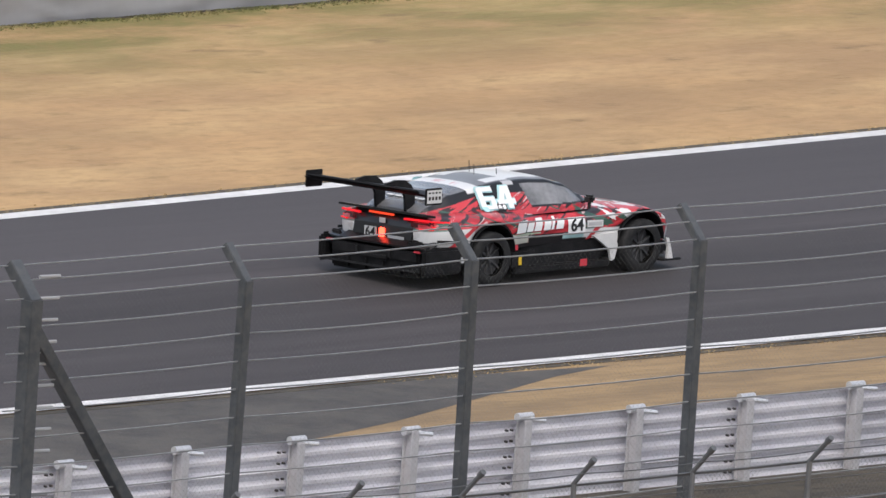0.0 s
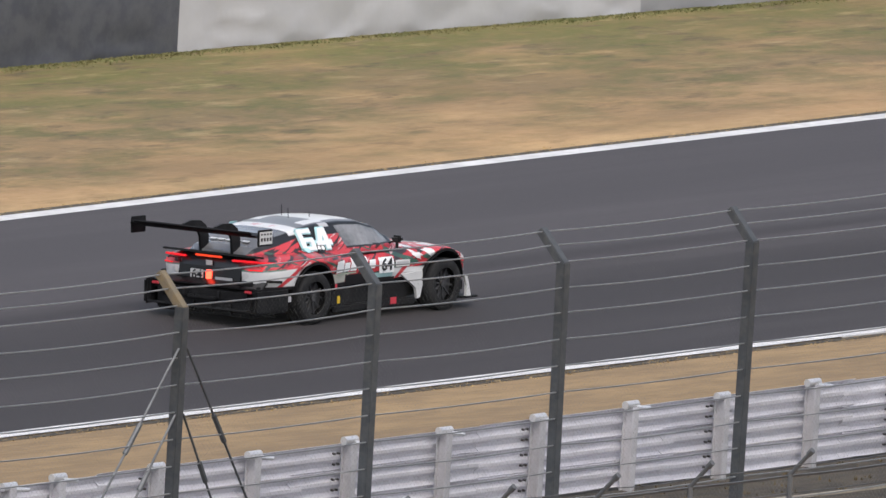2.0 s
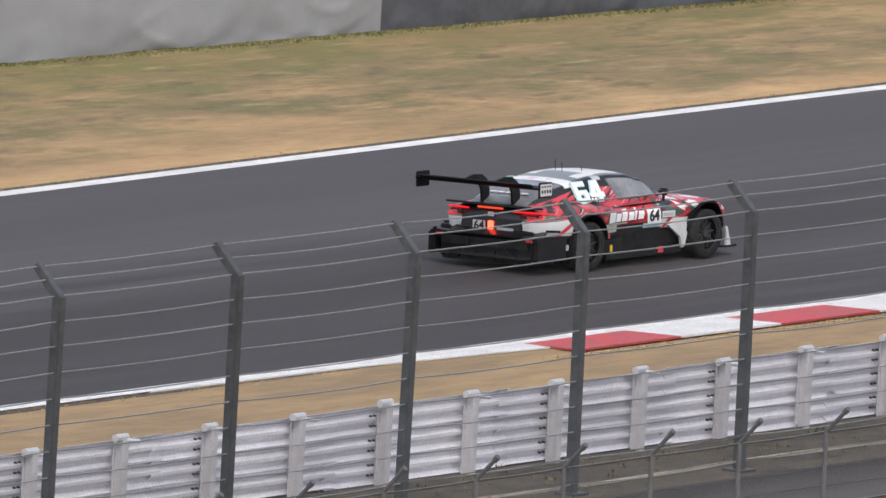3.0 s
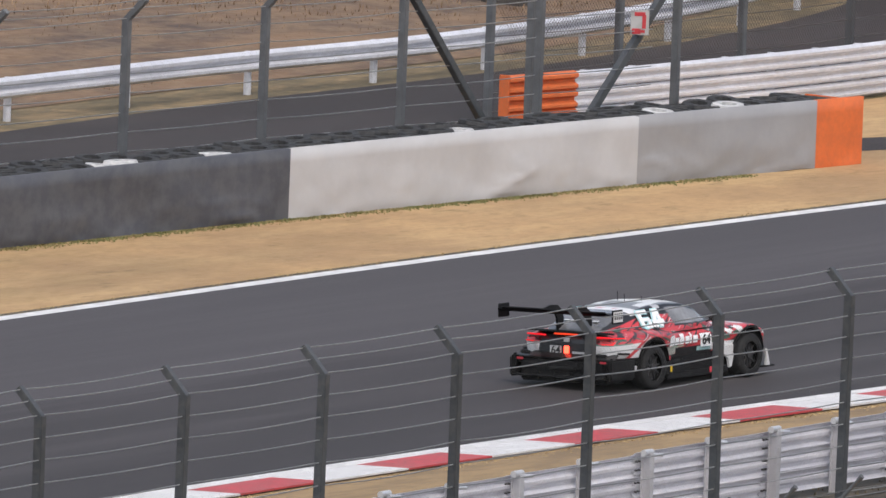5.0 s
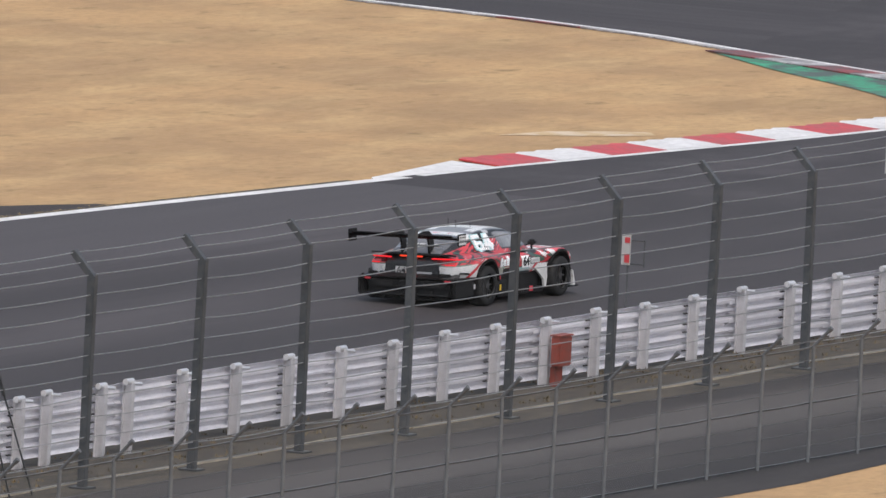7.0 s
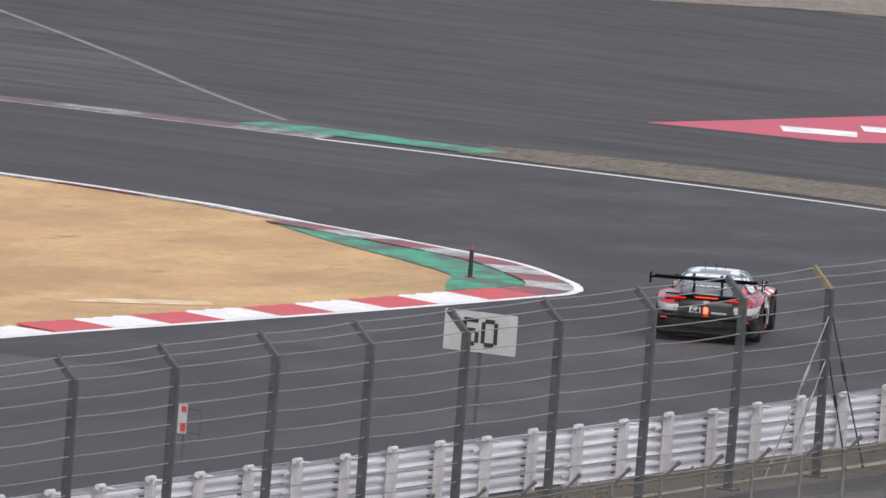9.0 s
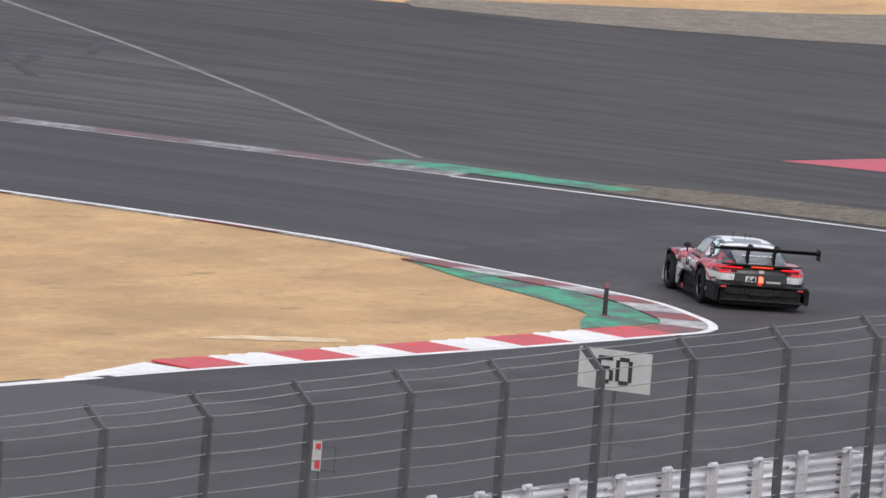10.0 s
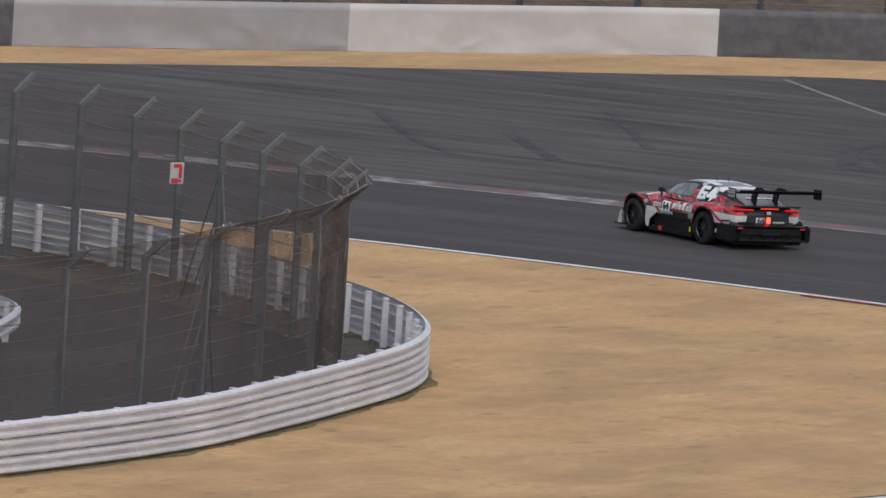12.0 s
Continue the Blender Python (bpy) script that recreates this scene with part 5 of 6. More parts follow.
T_WS = [(-2.36, 0.74), (-2.31, 0.82), (-2.2, 0.90), (-2.02, 0.965), (-1.8, 1.01), (-1.375, 1.035), (-0.98, 1.0), (-0.6, 0.90), (0.0, 0.865), (0.6, 0.87), (0.9, 0.94), (1.2, 1.01), (1.5, 1.015), (1.8, 0.965), (2.0, 0.82), (2.1, 0.64), (2.14, 0.5)]
T_ZT = [(-2.36, 0.845), (-2.27, 0.905), (-2.1, 0.925), (-1.4, 0.935), (0.0, 0.885), (0.9, 0.875), (1.375, 0.845), (1.7, 0.77), (1.95, 0.67), (2.1, 0.56), (2.14, 0.48)]
T_ZS = [(-2.36, 0.67), (-1.9, 0.72), (-1.375, 0.80), (-0.9, 0.76), (-0.3, 0.66), (0.5, 0.64), (1.0, 0.74), (1.375, 0.80), (1.7, 0.72), (1.95, 0.56), (2.14, 0.44)]
T_ZB = [(-2.36, 0.48), (-1.9, 0.46), (-0.9, 0.42), (0.3, 0.42), (0.75, 0.46), (1.0, 0.5), (1.8, 0.36), (2.14, 0.3)]
AXLE = 1.375
R_ARCH = 0.415


def low_edge(x):
    z = table(x, T_ZB)
    for a in (-AXLE, AXLE):
        d = abs(x - a)
        if d < R_ARCH:
            z = max(z, 0.36 + math.sqrt(R_ARCH ** 2 - d * d))
    return z


def half_section(x):
    """Outline of the body at x, from the lower edge up to the middle line: (y, z)."""
    ws, zs, zt, zb = table(x, T_WS), table(x, T_ZS), table(x, T_ZT), low_edge(x)
    zs = max(zs, zb + 0.03)
    zt = max(zt, zs + 0.04)
    out = []
    for i in range(9):
        u = i / 9
        out.append((ws - 0.03 * (1 - u) ** 2 - 0.015 * (1 - u), zb + (zs - zb) * u))
    for i in range(14):
        a = i / 13 * math.pi / 2
        out.append((ws * max(0.0, math.cos(a)) ** 0.62, zs + (zt - zs) * math.sin(a) ** 0.85))
    return out


def loft(bm, xs, section, pick):
    cols = []
    for x in xs:
        h = section(x)
        ring = [(-y, z) for y, z in h] + [(y, z) for y, z in reversed(h[:-1])]
        cols.append([bm.verts.new((x * K, y * K, z * K)) for y, z in ring])
    for i, (a, b) in enumerate(zip(cols, cols[1:])):
        for k in range(len(a) - 1):
            f = bm.faces.new((a[k], b[k], b[k + 1], a[k + 1]))
            c = f.calc_center_median()
            f.material_index = pick(c.x / K, c.y / K, c.z / K)
    for c in (cols[0], cols[-1]):
        f = bm.faces.new(c)
        q = f.calc_center_median()
        f.material_index = pick(q.x / K, 0, q.z / K)
    bmesh.ops.recalc_face_normals(bm, faces=bm.faces)


def kbox(bm, size, x, y, z, rx=0, ry=0, rz=0, bevel=0.0, mat=0):
    return box(bm, tuple(s * K for s in size), pose(x * K, y * K, z * K, rx, ry, rz), bevel * K, mat)


def plate_of(bm, outline, s, y0, y1):
    """A flat plate of the given side outline (x, z) between two widths."""
    rows = [[bm.verts.new((x * K, s * y * K, z * K)) for x, z in outline] for y in (y0, y1)]
    for r in rows:
        bm.faces.new(r)
    n = len(outline)
    for i in range(n):
        bm.faces.new((rows[0][i], rows[0][(i + 1) % n], rows[1][(i + 1) % n], rows[1][i]))
    bmesh.ops.recalc_face_normals(bm, faces=bm.faces)


def build_car():
    car = empty("racing_car", "red, white and black racing coupe with a large rear wing", "car")

    bm = bmesh.new()
    xs = sorted({round(v, 3) for v in list(np.arange(-2.36, 2.141, 0.035)) + [a + R_ARCH * s for a in (-AXLE, AXLE) for s in (-1, -0.985, -0.93, 0.93, 0.985, 1)] + [-2.355, -2.345, -2.33, 2.135, 2.12]})
    loft(bm, xs, half_section, lambda x, y, z: 0)
    part("body", bm, M["paint"], car, "red body with dark strokes and white wedges", smooth=True)

    # cabin
    t_zt = [(-2.24, 0.935), (-2.06, 1.020), (-1.72, 1.150), (-1.22, 1.225), (-0.78, 1.270), (-0.38, 1.280), (-0.03, 1.260), (0.27, 1.190), (0.57, 1.040), (0.82, 0.900), (0.94, 0.840)]
    t_wb = [(-2.34, 0.55), (-2.02, 0.66), (-1.52, 0.76), (-0.88, 0.80), (-0.08, 0.79), (0.52, 0.75), (0.94, 0.66)]
    t_wr = [(-2.34, 0.50), (-1.82, 0.53), (-1.08, 0.56), (-0.28, 0.57), (0.22, 0.58), (0.72, 0.60), (0.94, 0.62)]

    def cabin_section(x):
        zt, wb, wr = table(x, t_zt), table(x, t_wb), table(x, t_wr)
        z0 = 0.82
        zt = max(zt, z0 + 0.01)
        out = [(wb, z0)]
        for i in range(1, 19):
            u = i / 18
            out.append((wb + (wr - wb) * u ** 1.25, z0 + (zt - 0.055 - z0) * u))
        for i in range(1, 11):
            a = i / 10 * math.pi / 2
            out.append((wr * math.cos(a) ** 0.8 if i < 10 else 0.0, zt - 0.055 + 0.055 * math.sin(a)))
        return out

    def cabin_pick(x, y, z):
        zt, wr = table(x, t_zt), table(x, t_wr)
        if z > zt - 0.075 and abs(y) < wr + 0.01:
            if x > 0.14:
                return 1 if abs(y) < wr - 0.06 else 0
            return 2 if x < -1.43 and abs(y) < wr - 0.03 else 0
        if -0.44 - 0.3 * (z - 0.93) < x < 0.60 - 1.1 * max(0, z - 0.88) and 0.925 < z < zt - 0.075:
            return 1
        return 0

    bm = bmesh.new()
    loft(bm, [round(v, 3) for v in np.arange(-2.24, 0.941, 0.015)], cabin_section, cabin_pick)
    part("cabin", bm, [M["wrap"], M["glass_grey"], M["glass_dark"]], car, "black cabin with white roof and grey windows", smooth=True)

    # underbody, bumpers, diffuser and skirts
    bm = bmesh.new()
    kbox(bm, (4.3, 1.25, 0.42), -0.2, 0, 0.36, bevel=0.03)
    kbox(bm, (1.75, 1.62, 0.40), 0.0, 0, 0.40, bevel=0.03)
    part("underbody", bm, M["carbon"], car)
    bm = bmesh.new()
    kbox(bm, (0.34, 1.66, 0.24), -2.350, 0, 0.38, bevel=0.06)
    kbox(bm, (0.26, 1.86, 0.10), -2.370, 0, 0.435, bevel=0.04)
    for s in (-1, 1):
        kbox(bm, (0.66, 0.07, 0.34), -2.250, s * 0.965, 0.33, 0, 0, s * 3, bevel=0.03)
        kbox(bm, (0.14, 0.07, 0.36), -2.480, s * 0.930, 0.35, bevel=0.03)
    part("rear_bumper", bm, M["carbon"], car, "black rear bumper")
    bm = bmesh.new()
    kbox(bm, (0.30, 1.66, 0.36), -2.33, 0, 0.28, bevel=0.03)
    kbox(bm, (0.6, 1.72, 0.03), -2.330, 0, 0.16, 0, 10, 0)
    for k in range(4):
        kbox(bm, (0.3, 0.016, 0.14), -2.37, -0.48 + 0.32 * k, 0.2)
    part("diffuser", bm, M["carbon"], car, "black finned diffuser")
    for s in (-1, 1):
        bm = bmesh.new()
        kbox(bm, (1.75, 0.07, 0.10), -0.02, s * 0.90, 0.13, bevel=0.02)
        kbox(bm, (1.70, 0.05, 0.30), -0.05, s * 0.80, 0.30, bevel=0.02)
        kbox(bm, (0.5, 0.04, 0.22), -0.72, s * 0.90, 0.27, 0, 0, -s * 6, bevel=0.015)
        part("side_skirt", bm, M["carbon"], car)
        bm = bmesh.new()
        plate_of(bm, [(0.52, 0.50), (0.97, 0.52), (0.98, 0.33), (0.93, 0.17), (0.87, 0.15), (0.83, 0.30), (0.68, 0.40)], s, 0.90, 0.94)
        part("side_fin", bm, M["car_white"], car, "white aero fin behind the front wheel")
        bm = bmesh.new()
        plate_of(bm, [(1.82, 0.40), (1.88, 0.39), (1.94, 0.20), (1.96, 0.12), (1.86, 0.12), (1.87, 0.26)], s, 0.945, 0.985)
        part("canard", bm, M["car_white"], car, "white front canard")
        # arch lips
        for ax in (-AXLE, AXLE):
            bm = bmesh.new()
            n = 14
            prev = None
            for i in range(n + 1):
                a = math.pi * (0.02 + 0.96 * i / n)
                px_, pz = ax + R_ARCH * math.cos(a), 0.36 + R_ARCH * math.sin(a)
                w = table(px_, T_WS)
                cur = [bm.verts.new((px_ * K, s * (w - dy) * K, (pz + dz) * K)) for dy, dz in ((-0.012, 0.03), (-0.012, -0.005), (0.25, -0.005))]
                if prev:
                    for k in range(2):
                        bm.faces.new((prev[k], cur[k], cur[k + 1], prev[k + 1]))
                prev = cur
            part("arch_liner", bm, M["carbon"], car)
    bm = bmesh.new()
    kbox(bm, (0.36, 1.90, 0.03), 1.98, 0, 0.10, bevel=0.01)
    kbox(bm, (0.25, 1.5, 0.2), 1.98, 0, 0.24, bevel=0.04)
    part("front_splitter", bm, M["carbon"], car)

    # tail: deck lip, lamps, panel, plate
    def tbox(bm, size, x, y, z, rx=0, ry=0, rz=0, bevel=0.0):
        return kbox(bm, size, x + 0.14, y, z, rx, ry, rz, bevel)

    bm = bmesh.new()
    tbox(bm, (0.20, 1.62, 0.03), -2.450, 0, 0.900, 0, 8, 0, bevel=0.012)
    part("deck_lip", bm, M["satin"], car)
    bm = bmesh.new()
    tbox(bm, (0.03, 0.46, 0.028), -2.545, 0.0, 0.868, bevel=0.008)
    part("brake_strip", bm, M["brake"], car, "red brake strip")
    for s in (-1, 1):
        bm = bmesh.new()
        tbox(bm, (0.14, 0.32, 0.12), -2.420, s * 0.64, 0.775, 0, 0, -s * 20, bevel=0.03)
        tbox(bm, (0.30, 0.07, 0.085), -2.290, s * 0.825, 0.775, 0, 0, s * 22, bevel=0.03)
        part("lamp_housing", bm, M["lamp_smoke"], car, "dark red smoked tail lamp glass")
        bm = bmesh.new()
        tbox(bm, (0.05, 0.40, 0.026), -2.500, s * 0.60, 0.838, 0, 0, -s * 10, bevel=0.008)
        tbox(bm, (0.28, 0.03, 0.020), -2.310, s * 0.835, 0.822, 0, 3, s * 22, bevel=0.006)
        tbox(bm, (0.06, 0.20, 0.018), -2.460, s * 0.745, 0.728, 0, 0, -s * 24, bevel=0.005)
        tbox(bm, (0.22, 0.03, 0.018), -2.325, s * 0.855, 0.742, 0, 10, s * 22, bevel=0.005)
        part("tail_lamp", bm, M["lamp_red"], car, "thin glowing red tail lamp line")
        bm = bmesh.new()
        tbox(bm, (0.04, 0.27, 0.075), -2.462, s * 0.70, 0.645, 0, 0, -s * 22, bevel=0.012)
        tbox(bm, (0.05, 0.12, 0.05), -2.475, s * 0.60, 0.612, s * 24, 0, -s * 14, bevel=0.012)
        part("tail_flash", bm, M["car_white"], car, "white flash under the tail lamp")
        bm = bmesh.new()
        kbox(bm, (0.03, 0.24, 0.06), -2.490, s * 0.72, 0.555, 0, 0, -s * 14, bevel=0.02)
        part("vent", bm, M["satin"], car)
        bm = bmesh.new()
        kbox(bm, (0.02, 0.13, 0.04), -2.535, s * 0.80, 0.455, bevel=0.01)
        part("reflector", bm, M["decal_red"], car)
    bm = bmesh.new()
    tbox(bm, (0.03, 1.10, 0.30), -2.490, 0, 0.69, 0, 10, 0, bevel=0.03)
    part("tail_panel", bm, M["satin"], car)
    bm = bmesh.new()
    kbox(bm, (0.24, 1.30, 0.03), -2.42, 0, 0.535, 0, -24, 0, bevel=0.01)
    for s in (-1, 1):
        kbox(bm, (0.22, 0.34, 0.03), -2.38, s * 0.76, 0.520, 0, -22, -s * 16, bevel=0.01)
    part("bumper_shelf", bm, M["satin"], car)
    bm = bmesh.new()
    tbox(bm, (0.016, 0.22, 0.15), -2.530, 0.21, 0.60, bevel=0.004)
    plate = part("number_plate", bm, M["car_white"], car, "white race number panel")
    glyphs(plate, "64", pose(-2.405 * K, 0.20 * K, 0.60 * K, 90, 0, -90), 0.19, M["black"], "numeral", 0.002)
    bm = bmesh.new()
    tbox(bm, (0.05, 0.085, 0.13), -2.530, 0.0, 0.615, bevel=0.012)
    part("rain_light", bm, M["rain"], car, "bright orange-red rain light")
    for y, z, w, h, mt in ((-0.26, 0.575, 0.30, 0.045, "decal_grey"), (0.0, 0.775, 0.11, 0.065, "car_white"), (-0.30, 0.475, 0.26, 0.03, "decal_grey"), (0.30, 0.475, 0.22, 0.02, "decal_grey")):
        bm = bmesh.new()
        tbox(bm, (0.012, w, h), -2.535 + 0.07 * max(0.0, z - 0.7), y, z, bevel=0.004)
        part("lettering_bar", bm, M[mt], car)
    bm = bmesh.new()
    kbox(bm, (0.03, 0.5, 0.05), -2.530, 0, 0.33, bevel=0.01)
    for s in (-1, 1):
        kbox(bm, (0.06, 0.08, 0.12), -2.520, s * 0.30, 0.38, bevel=0.02)
    part("tow_bracket", bm, M["satin"], car)

    # wing
    WZ, WX = 1.22, -2.57
    bm = bmesh.new()
    prof = [(0.19, 0.0), (0.12, 0.028), (0.0, 0.03), (-0.14, 0.012), (-0.19, 0.03), (-0.14, -0.008), (0.0, -0.012), (0.12, -0.012)]
    ends = [[bm.verts.new(((WX + a) * K, y * K, (WZ + z) * K)) for a, z in prof] for y in (-1.09, 1.09)]
    for k in range(len(prof)):
        bm.faces.new((ends[0][k], ends[1][k], ends[1][(k + 1) % len(prof)], ends[0][(k + 1) % len(prof)]))
    for e in ends:
        bm.faces.new(e)
    bmesh.ops.recalc_face_normals(bm, faces=bm.faces)
    wing = part("rear_wing", bm, M["carbon"], car, "black full-width rear wing")
    bm = bmesh.new()
    kbox(bm, (0.06, 2.0, 0.02), WX - 0.185, 0, WZ + 0.05, 0, 35, 0)
    part("gurney_flap", bm, M["carbon"], wing)
    for s in (-1, 1):
        bm = bmesh.new()
        kbox(bm, (0.30, 0.025, 0.22), WX, s * 1.095, WZ - 0.01, bevel=0.01)
        ep = part("end_plate", bm, M["carbon"], wing)
        bm = bmesh.new()
        kbox(bm, (0.26, 0.006, 0.17), WX + 0.005, s * 1.111, WZ - 0.01, bevel=0.002)
        for dz, hh in ((0.05, 0.022), (-0.02, 0.045)):
            for k in range(4):
                kbox(bm, (0.035, 0.004, hh), WX - 0.085 + 0.06 * k, s * 1.1155, WZ - 0.01 + dz, mat=1)
        part("end_plate_decal", bm, [M["decal_grey"] if s > 0 else M["car_white"], M["satin"]], wing, "pale number panel on the end plate")
        bm = bmesh.new()
        neck = [(-2.10, 0.9), (-2.10, 1.1), (-2.16, 1.24), (-2.28, 1.315), (-2.46, 1.325), (-2.62, 1.29), (-2.66, 1.245), (-2.44, 1.24), (-2.34, 1.2), (-2.28, 1.1), (-2.26, 0.9)]
        plate_of(bm, neck, s, 0.255, 0.290)
        part("wing_support", bm, M["carbon"], wing)

    # wheels
    def wheel(x, s):
        w = new("wheel")
        w.parent = car
        w.location = (x * K, s * 0.865 * K, 0.355 * K)
        prof = [(0.22, -0.15), (0.25, -0.155), (0.33, -0.15), (0.352, -0.12), (0.355, 0.0), (0.352, 0.12), (0.33, 0.15), (0.25, 0.155), (0.22, 0.15)]
        n = 32
        bm = bmesh.new()
        ring = [[bm.verts.new((r * K * math.cos(2 * math.pi * i / n), y * K, r * K * math.sin(2 * math.pi * i / n))) for r, y in prof] for i in range(n)]
        for i in range(n):
            a, b = ring[i], ring[(i + 1) % n]
            for k in range(len(prof) - 1):
                bm.faces.new((a[k], b[k], b[k + 1], a[k + 1]))
        bmesh.ops.recalc_face_normals(bm, faces=bm.faces)
        part("tyre", bm, M["slick"], w, "black slick tyre", smooth=True)
        bm = bmesh.new()
        bmesh.ops.create_cone(bm, cap_ends=True, segments=n, radius1=0.225 * K, radius2=0.225 * K, depth=0.16 * K, matrix=pose(0, -s * 0.04, 0, 90, 0, 0))
        for i in range(10):
            a = 2 * math.pi * i / 10
            kbox(bm, (0.19, 0.03, 0.025), 0.125 * math.cos(a), s * 0.075, 0.125 * math.sin(a), 0, -math.degrees(a), 0, bevel=0.006)
        rod(bm, (0, s * 0.04 * K, 0), (0, s * 0.12 * K, 0), 0.05 * K, 12)
        part("rim", bm, M["rim"], w, "dark spoked rim")
        bm = bmesh.new()
        bmesh.ops.create_cone(bm, cap_ends=False, segments=n, radius1=0.232 * K, radius2=0.222 * K, depth=0.03 * K, matrix=pose(0, s * 0.14, 0, 90, 0, 0))
        part("rim_edge", bm, M["rim"], w)
        return w

    wheels = [wheel(x, s) for x in (-AXLE, AXLE) for s in (-1, 1)]
    # dark wells behind the wheels
    for x in (-AXLE, AXLE):
        bm = bmesh.new()
        kbox(bm, (0.82, 1.3, 0.5), x, 0, 0.50)
        part("wheel_well", bm, M["carbon"], car)

    # mirrors, aerials, wiper
    for s in (-1, 1):
        bm = bmesh.new()
        kbox(bm, (0.10, 0.16, 0.10), 0.50, s * 0.87, 0.975, bevel=0.03)
        kbox(bm, (0.05, 0.14, 0.025), 0.50, s * 0.79, 0.93, s * 20, 0, 0, bevel=0.01)
        kbox(bm, (0.03, 0.03, 0.12), 0.51, s * 0.86, 0.90)
        part("door_mirror", bm, M["satin"], car)
    for x, y, h in ((-0.75, 0.0, 0.20), (-0.50, -0.16, 0.15), (-0.62, 0.22, 0.22)):
        bm = bmesh.new()
        rod(bm, (x * K, y * K, 1.19 * K), ((x - 0.015) * K, y * K, (1.2 + h) * K), 0.005, 6)
        part("aerial", bm, M["carbon"], car)

    # number panels, sponsor bars and decals
    def side_decal(s, x, z, w, h, mt, lift=0.006, skew=0.0, name="decal", label=""):
        bm = bmesh.new()
        n = 5
        rows = []
        for i in range(n + 1):
            xx = x - w / 2 + w * i / n
            row = []
            for j in range(6):
                zz = z - h / 2 + h * j / 5
                xs_ = xx + skew * (j / 5 - 0.5) * h
                zs = table(xs_, T_ZS)
                ws = table(xs_, T_WS)
                if zz > zs:
                    q = min(0.999, (zz - zs) / max(0.02, table(xs_, T_ZT) - zs)) ** (1 / 0.85)
                    y = ws * max(0.05, math.cos(math.asin(q))) ** 0.62
                else:
                    y = ws
                row.append(bm.verts.new((xs_ * K, s * (y + lift) * K, zz * K)))
            rows.append(row)
        for a, b in zip(rows, rows[1:]):
            for k in range(5):
                bm.faces.new((a[k], b[k], b[k + 1], a[k + 1]))
        return part(name, bm, M[mt], car, label)

    for s in (-1, 1):
        f = -s
        # sponsor stripe as a slanted row of plain strokes
        for u, w, h in ((-0.80, 0.24, 0.155), (-0.60, 0.13, 0.115), (-0.435, 0.14, 0.165), (-0.265, 0.135, 0.115), (-0.145, 0.05, 0.165), (-0.02, 0.135, 0.115)):
            side_decal(s, u, 0.615 + h / 2, w, h, "number_white", 0.012, 0.3 * f, "lettering_bar")
        side_decal(s, -0.66, 0.590, 0.52, 0.018, "decal_green", 0.014)
        side_decal(s, 0.28, 0.640, 0.31, 0.21, "number_white", 0.012, name="number_panel")
        glyphs(car, "64", pose(0.28 * K, s * 0.888 * K, 0.640 * K, 90, 0, 0 if s < 0 else 180), 0.24, M["black"], "numeral", 0.004)
        side_decal(s, 0.60, 0.645, 0.26, 0.09, "car_white", 0.012, name="lettering_bar")
        side_decal(s, 0.60, 0.645, 0.22, 0.045, "decal_grey", 0.016, name="lettering_bar")
        side_decal(s, -0.93, 0.44, 0.06, 0.07, "decal_red", 0.009)
        for i in range(2):
            side_decal(s, -0.42 + 0.40 * i, 0.835, 0.30, 0.030 + 0.008 * i, "car_white", 0.014, name="lettering_bar")
        bm = bmesh.new()
        kbox(bm, (0.05, 0.01, 0.10), -0.80, s * 0.94, 0.25)
        part("decal", bm, M["yellow"], car)
        bm = bmesh.new()
        kbox(bm, (0.12, 0.01, 0.09), 0.36, s * 0.94, 0.16)
        part("decal", bm, M["decal_red"], car)
        bm = bmesh.new()
        kbox(bm, (0.12, 0.01, 0.08), -1.95, s * 1.008, 0.34, 0, 0, s * 3)
        part("lettering_bar", bm, M["decal_grey"], car)
        bm = bmesh.new()
        kbox(bm, (0.26, 0.012, 0.035), -2.16, s * 0.940, 0.580, 0, 4, s * 13)
        part("lettering_bar", bm, M["satin"], car)
        # tall pale number on the quarter panel, laid on the surface stroke by stroke
        def skin(x, z):
            zt, wb, wr = table(x, t_zt), table(x, t_wb), table(x, t_wr)
            u = min(1.0, max(0.0, (z - 0.82) / (zt - 0.875)))
            cab = wb + (wr - wb) * u ** 1.25
            zs, zb = table(x, T_ZS), table(x, T_ZT)
            if z >= zb:
                return cab
            q = max(0.0, (z - zs) / max(0.02, zb - zs)) ** (1 / 0.85)
            return max(cab, table(x, T_WS) * max(0.0, math.cos(math.asin(min(1.0, q)))) ** 0.62)

        # each stroke: two sides, foot, head and the sideways slant of the head
        strokes = {"6": [(0.0, 0.09, 0.0, 0.27, 0.0), (0.0, 0.26, 0.215, 0.27, 0.0), (0.0, 0.26, 0.105, 0.15, 0.0), (0.0, 0.26, 0.0, 0.045, 0.0), (0.18, 0.26, 0.0, 0.15, 0.0)],
                   "4": [(0.29, 0.38, 0.055, 0.27, 0.12), (0.29, 0.60, 0.055, 0.11, 0.0), (0.45, 0.545, 0.0, 0.27, 0.0)]}
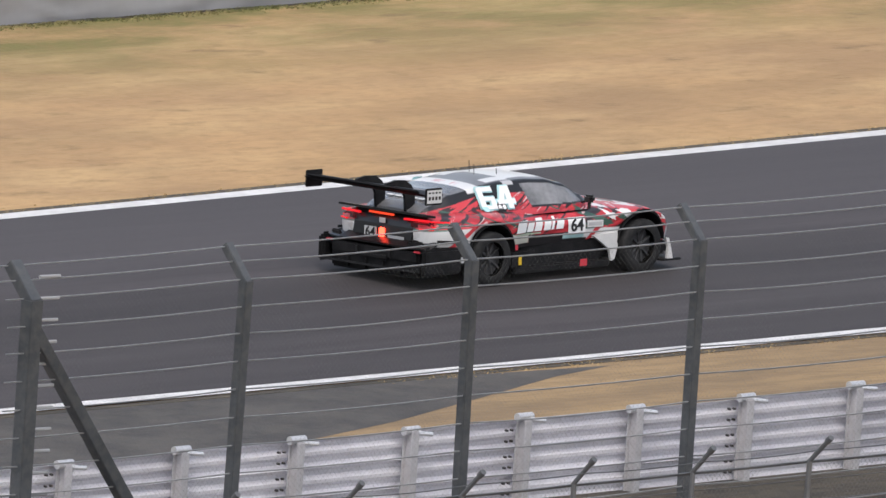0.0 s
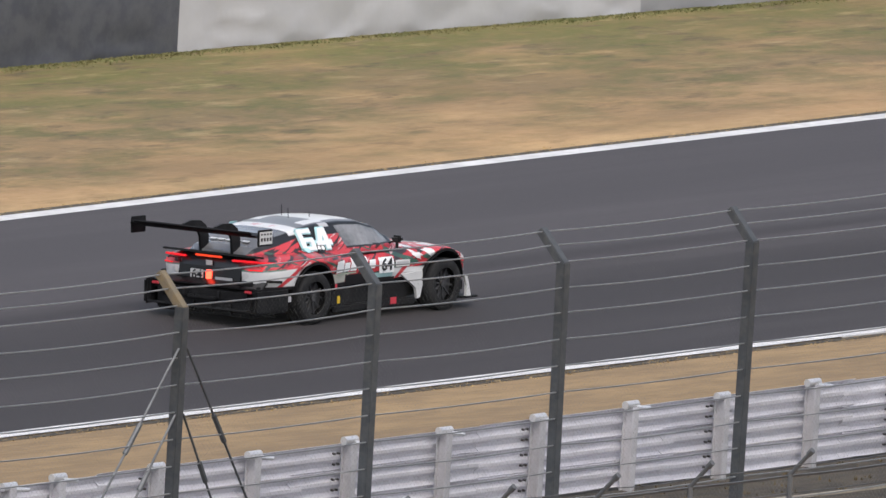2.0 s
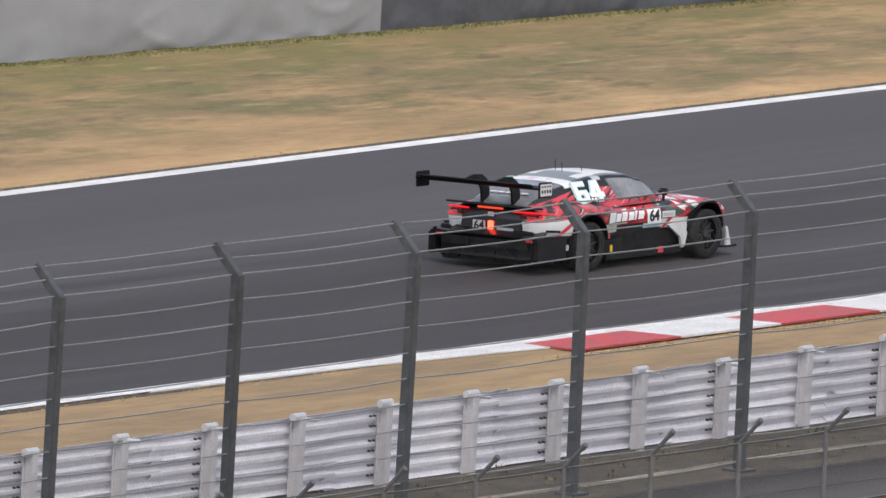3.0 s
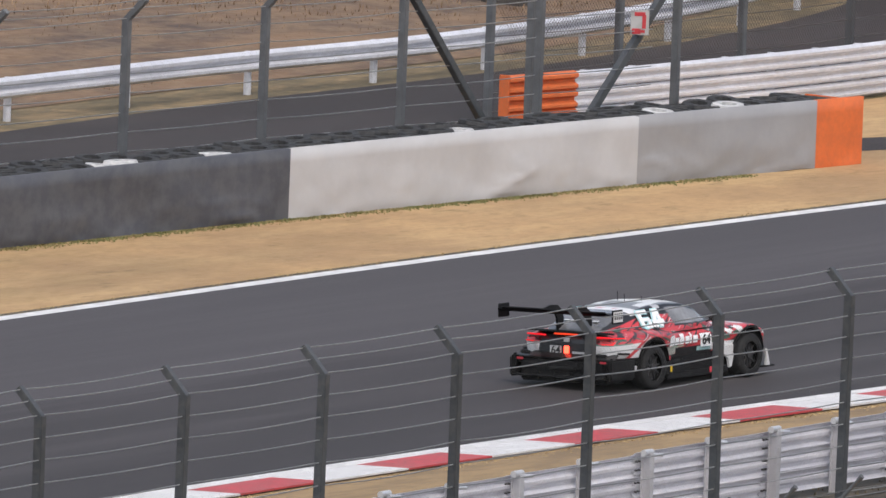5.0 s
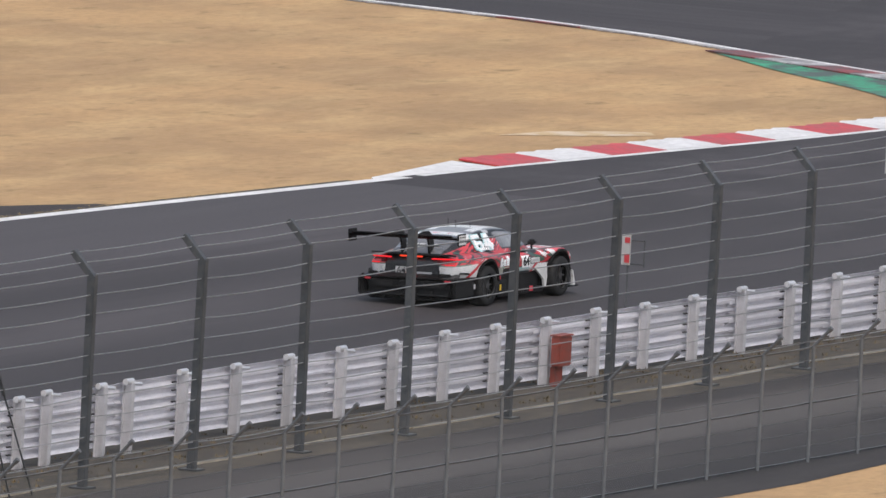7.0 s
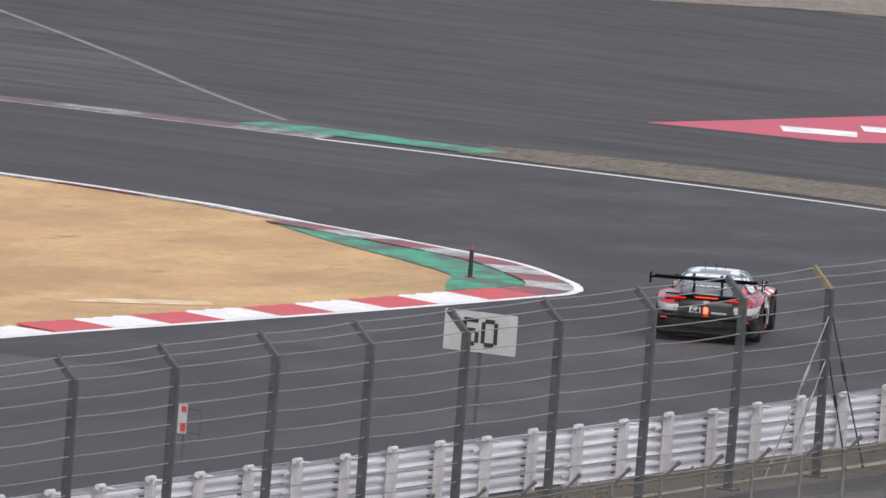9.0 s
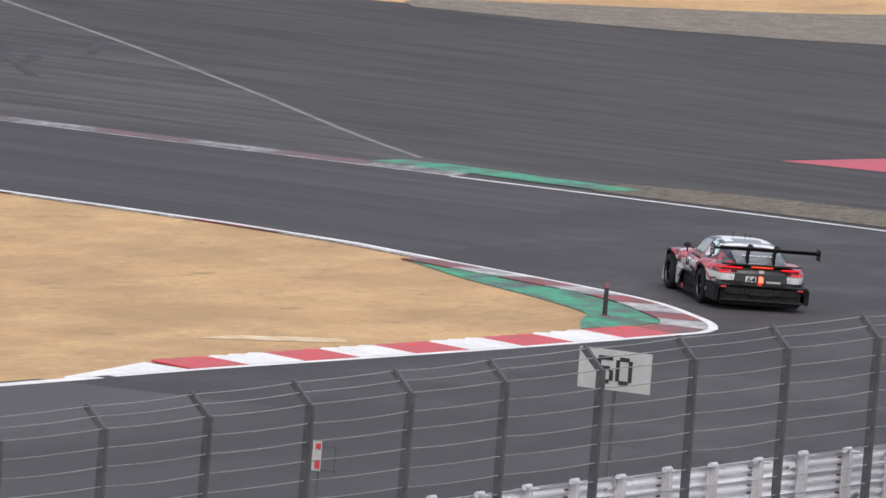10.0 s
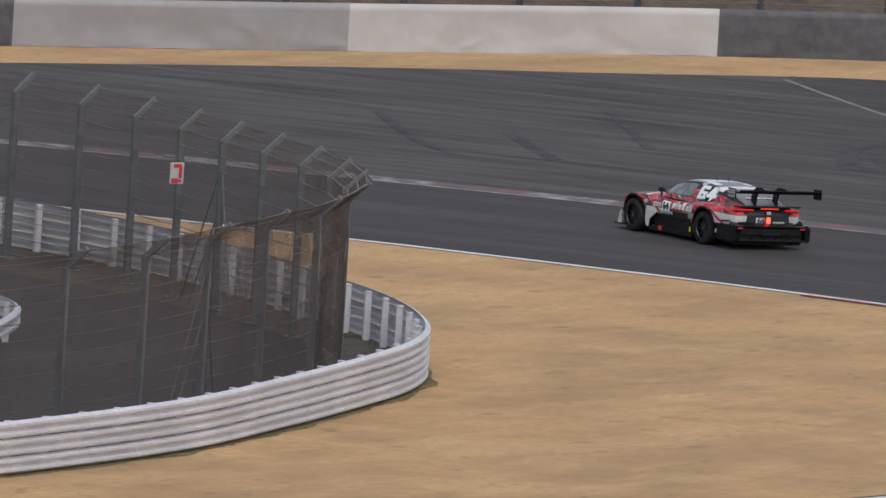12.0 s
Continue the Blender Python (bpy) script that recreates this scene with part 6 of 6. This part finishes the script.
        for tone, grow, lift in (("cyan", 0.014, 0.016), ("number_white", 0.0, 0.034)):
            for digit in "64":
                bm = bmesh.new()
                for u0, u1, v0, v1, slant in strokes[digit]:
                    g = []
                    for a in range(5):
                        row = []
                        for c in range(5):
                            uu, vv = u0 - grow + (u1 - u0 + 2 * grow) * a / 4 + slant * c / 4, v0 - grow + (v1 - v0 + 2 * grow) * c / 4
                            x = -1.03 + (uu - 0.29) * (1 if s < 0 else -1) + 0.06 * (vv - 0.13)
                            z = 0.915 + vv
                            row.append(bm.verts.new((x * K, s * (skin(x, z) + lift) * K, (z + 0.3 * lift) * K)))
                        g.append(row)
                    for a in range(4):
                        for c in range(4):
                            bm.faces.new((g[a][c], g[a + 1][c], g[a + 1][c + 1], g[a][c + 1]))
                part("numeral", bm, M[tone], car, "tall white race number on the quarter panel" if tone != "cyan" else "")
        bm = bmesh.new()
        for r, dx, dz, mi, up in ((0.075, 0.0, 0.0, 0, 0.034), (0.03, -0.035, 0.0, 1, 0.040), (0.03, 0.035, 0.0, 1, 0.040)):
            vs = [bm.verts.new(((cx := -0.99 + dx + r * math.cos(a)) * K, s * (skin(cx, 0.945 + dz + r * math.sin(a)) + up) * K, (0.945 + dz + r * math.sin(a)) * K)) for a in (2 * math.pi * i / 16 for i in range(16))]
            bm.faces.new(vs).material_index = mi
        part("round_decal", bm, [M["satin"], M["number_white"]], car, "black disc with two white rounds")
    # banner across the rear window and lettering bars on it
    for k in range(5):
        bm = bmesh.new()
        kbox(bm, (0.05, 0.11, 0.006), -1.98, -0.28 + 0.14 * k, 1.055, 0, -13, 0)
        part("lettering_bar", bm, M["car_white"], car)
    return car, wheels


CAR, WHEELS = build_car()


def motions():
    # seconds, x, y, heading
    way = [
        (0, 173.67, 171.26, 0.0), (0.5, 184.78, 171.23, -0.3), (1, 196.38, 171.15, -0.5), (1.5, 207.99, 171.01, -0.8),
        (2, 219.59, 170.82, -1.1), (2.7, 235.30, 170.43, -1.7), (3.5, 253.6, 169.75, -2.5), (4.3, 272.12, 168.87, -3.2), (5, 288.13, 167.90, -3.7),
        (5.5, 299.03, 167.17, -3.8), (6, 309.63, 166.45, -3.5), (6.5, 320.62, 165.85, -2.7), (7, 331.40, 165.47, -1.3),
        (7.5, 342.26, 165.47, 0.9), (7.7, 346.54, 165.60, 2.0), (8.2, 356.4, 166.2, 6.5), (8.7, 365.2, 167.7, 14.0), (9.0, 369.6, 169.2, 19.5), (9.3, 373.5, 171.0, 25.0),
        (9.5, 375.9, 172.6, 29.5), (9.8, 379.49, 175.42, 35.3), (10, 381.47, 177.54, 38.8), (10.3, 384.2, 181.2, 44.0), (10.5, 385.83, 183.86, 47.5),
        (11, 389.35, 191.1, 54.0), (11.5, 392.73, 198.71, 58.0), (12, 396.35, 207.17, 61.0),
    ]
    def lean(t):
        """Roll of the car: the cross-fall of the straight, then its lean in the hairpin."""
        return float(np.interp(t, [0, 7.7, 9.3, 10, 12], [-2.4, -2.4, 0.2, 0.8, 0.8]))

    walk(CAR, [(t, pose(x - (0.15 if t < 8 else 0.0), y, 0.014, lean(t), 0, h)) for t, x, y, h in way])
    for i, w in enumerate(WHEELS):
        at = w.location.copy()
        walk(w, [(k * 0.1, pose(at.x, at.y, at.z - at.y * math.sin(radians(lean(k * 0.1))), 0, 74 * k + 20 * i, 0)) for k in range(121)])


motions()
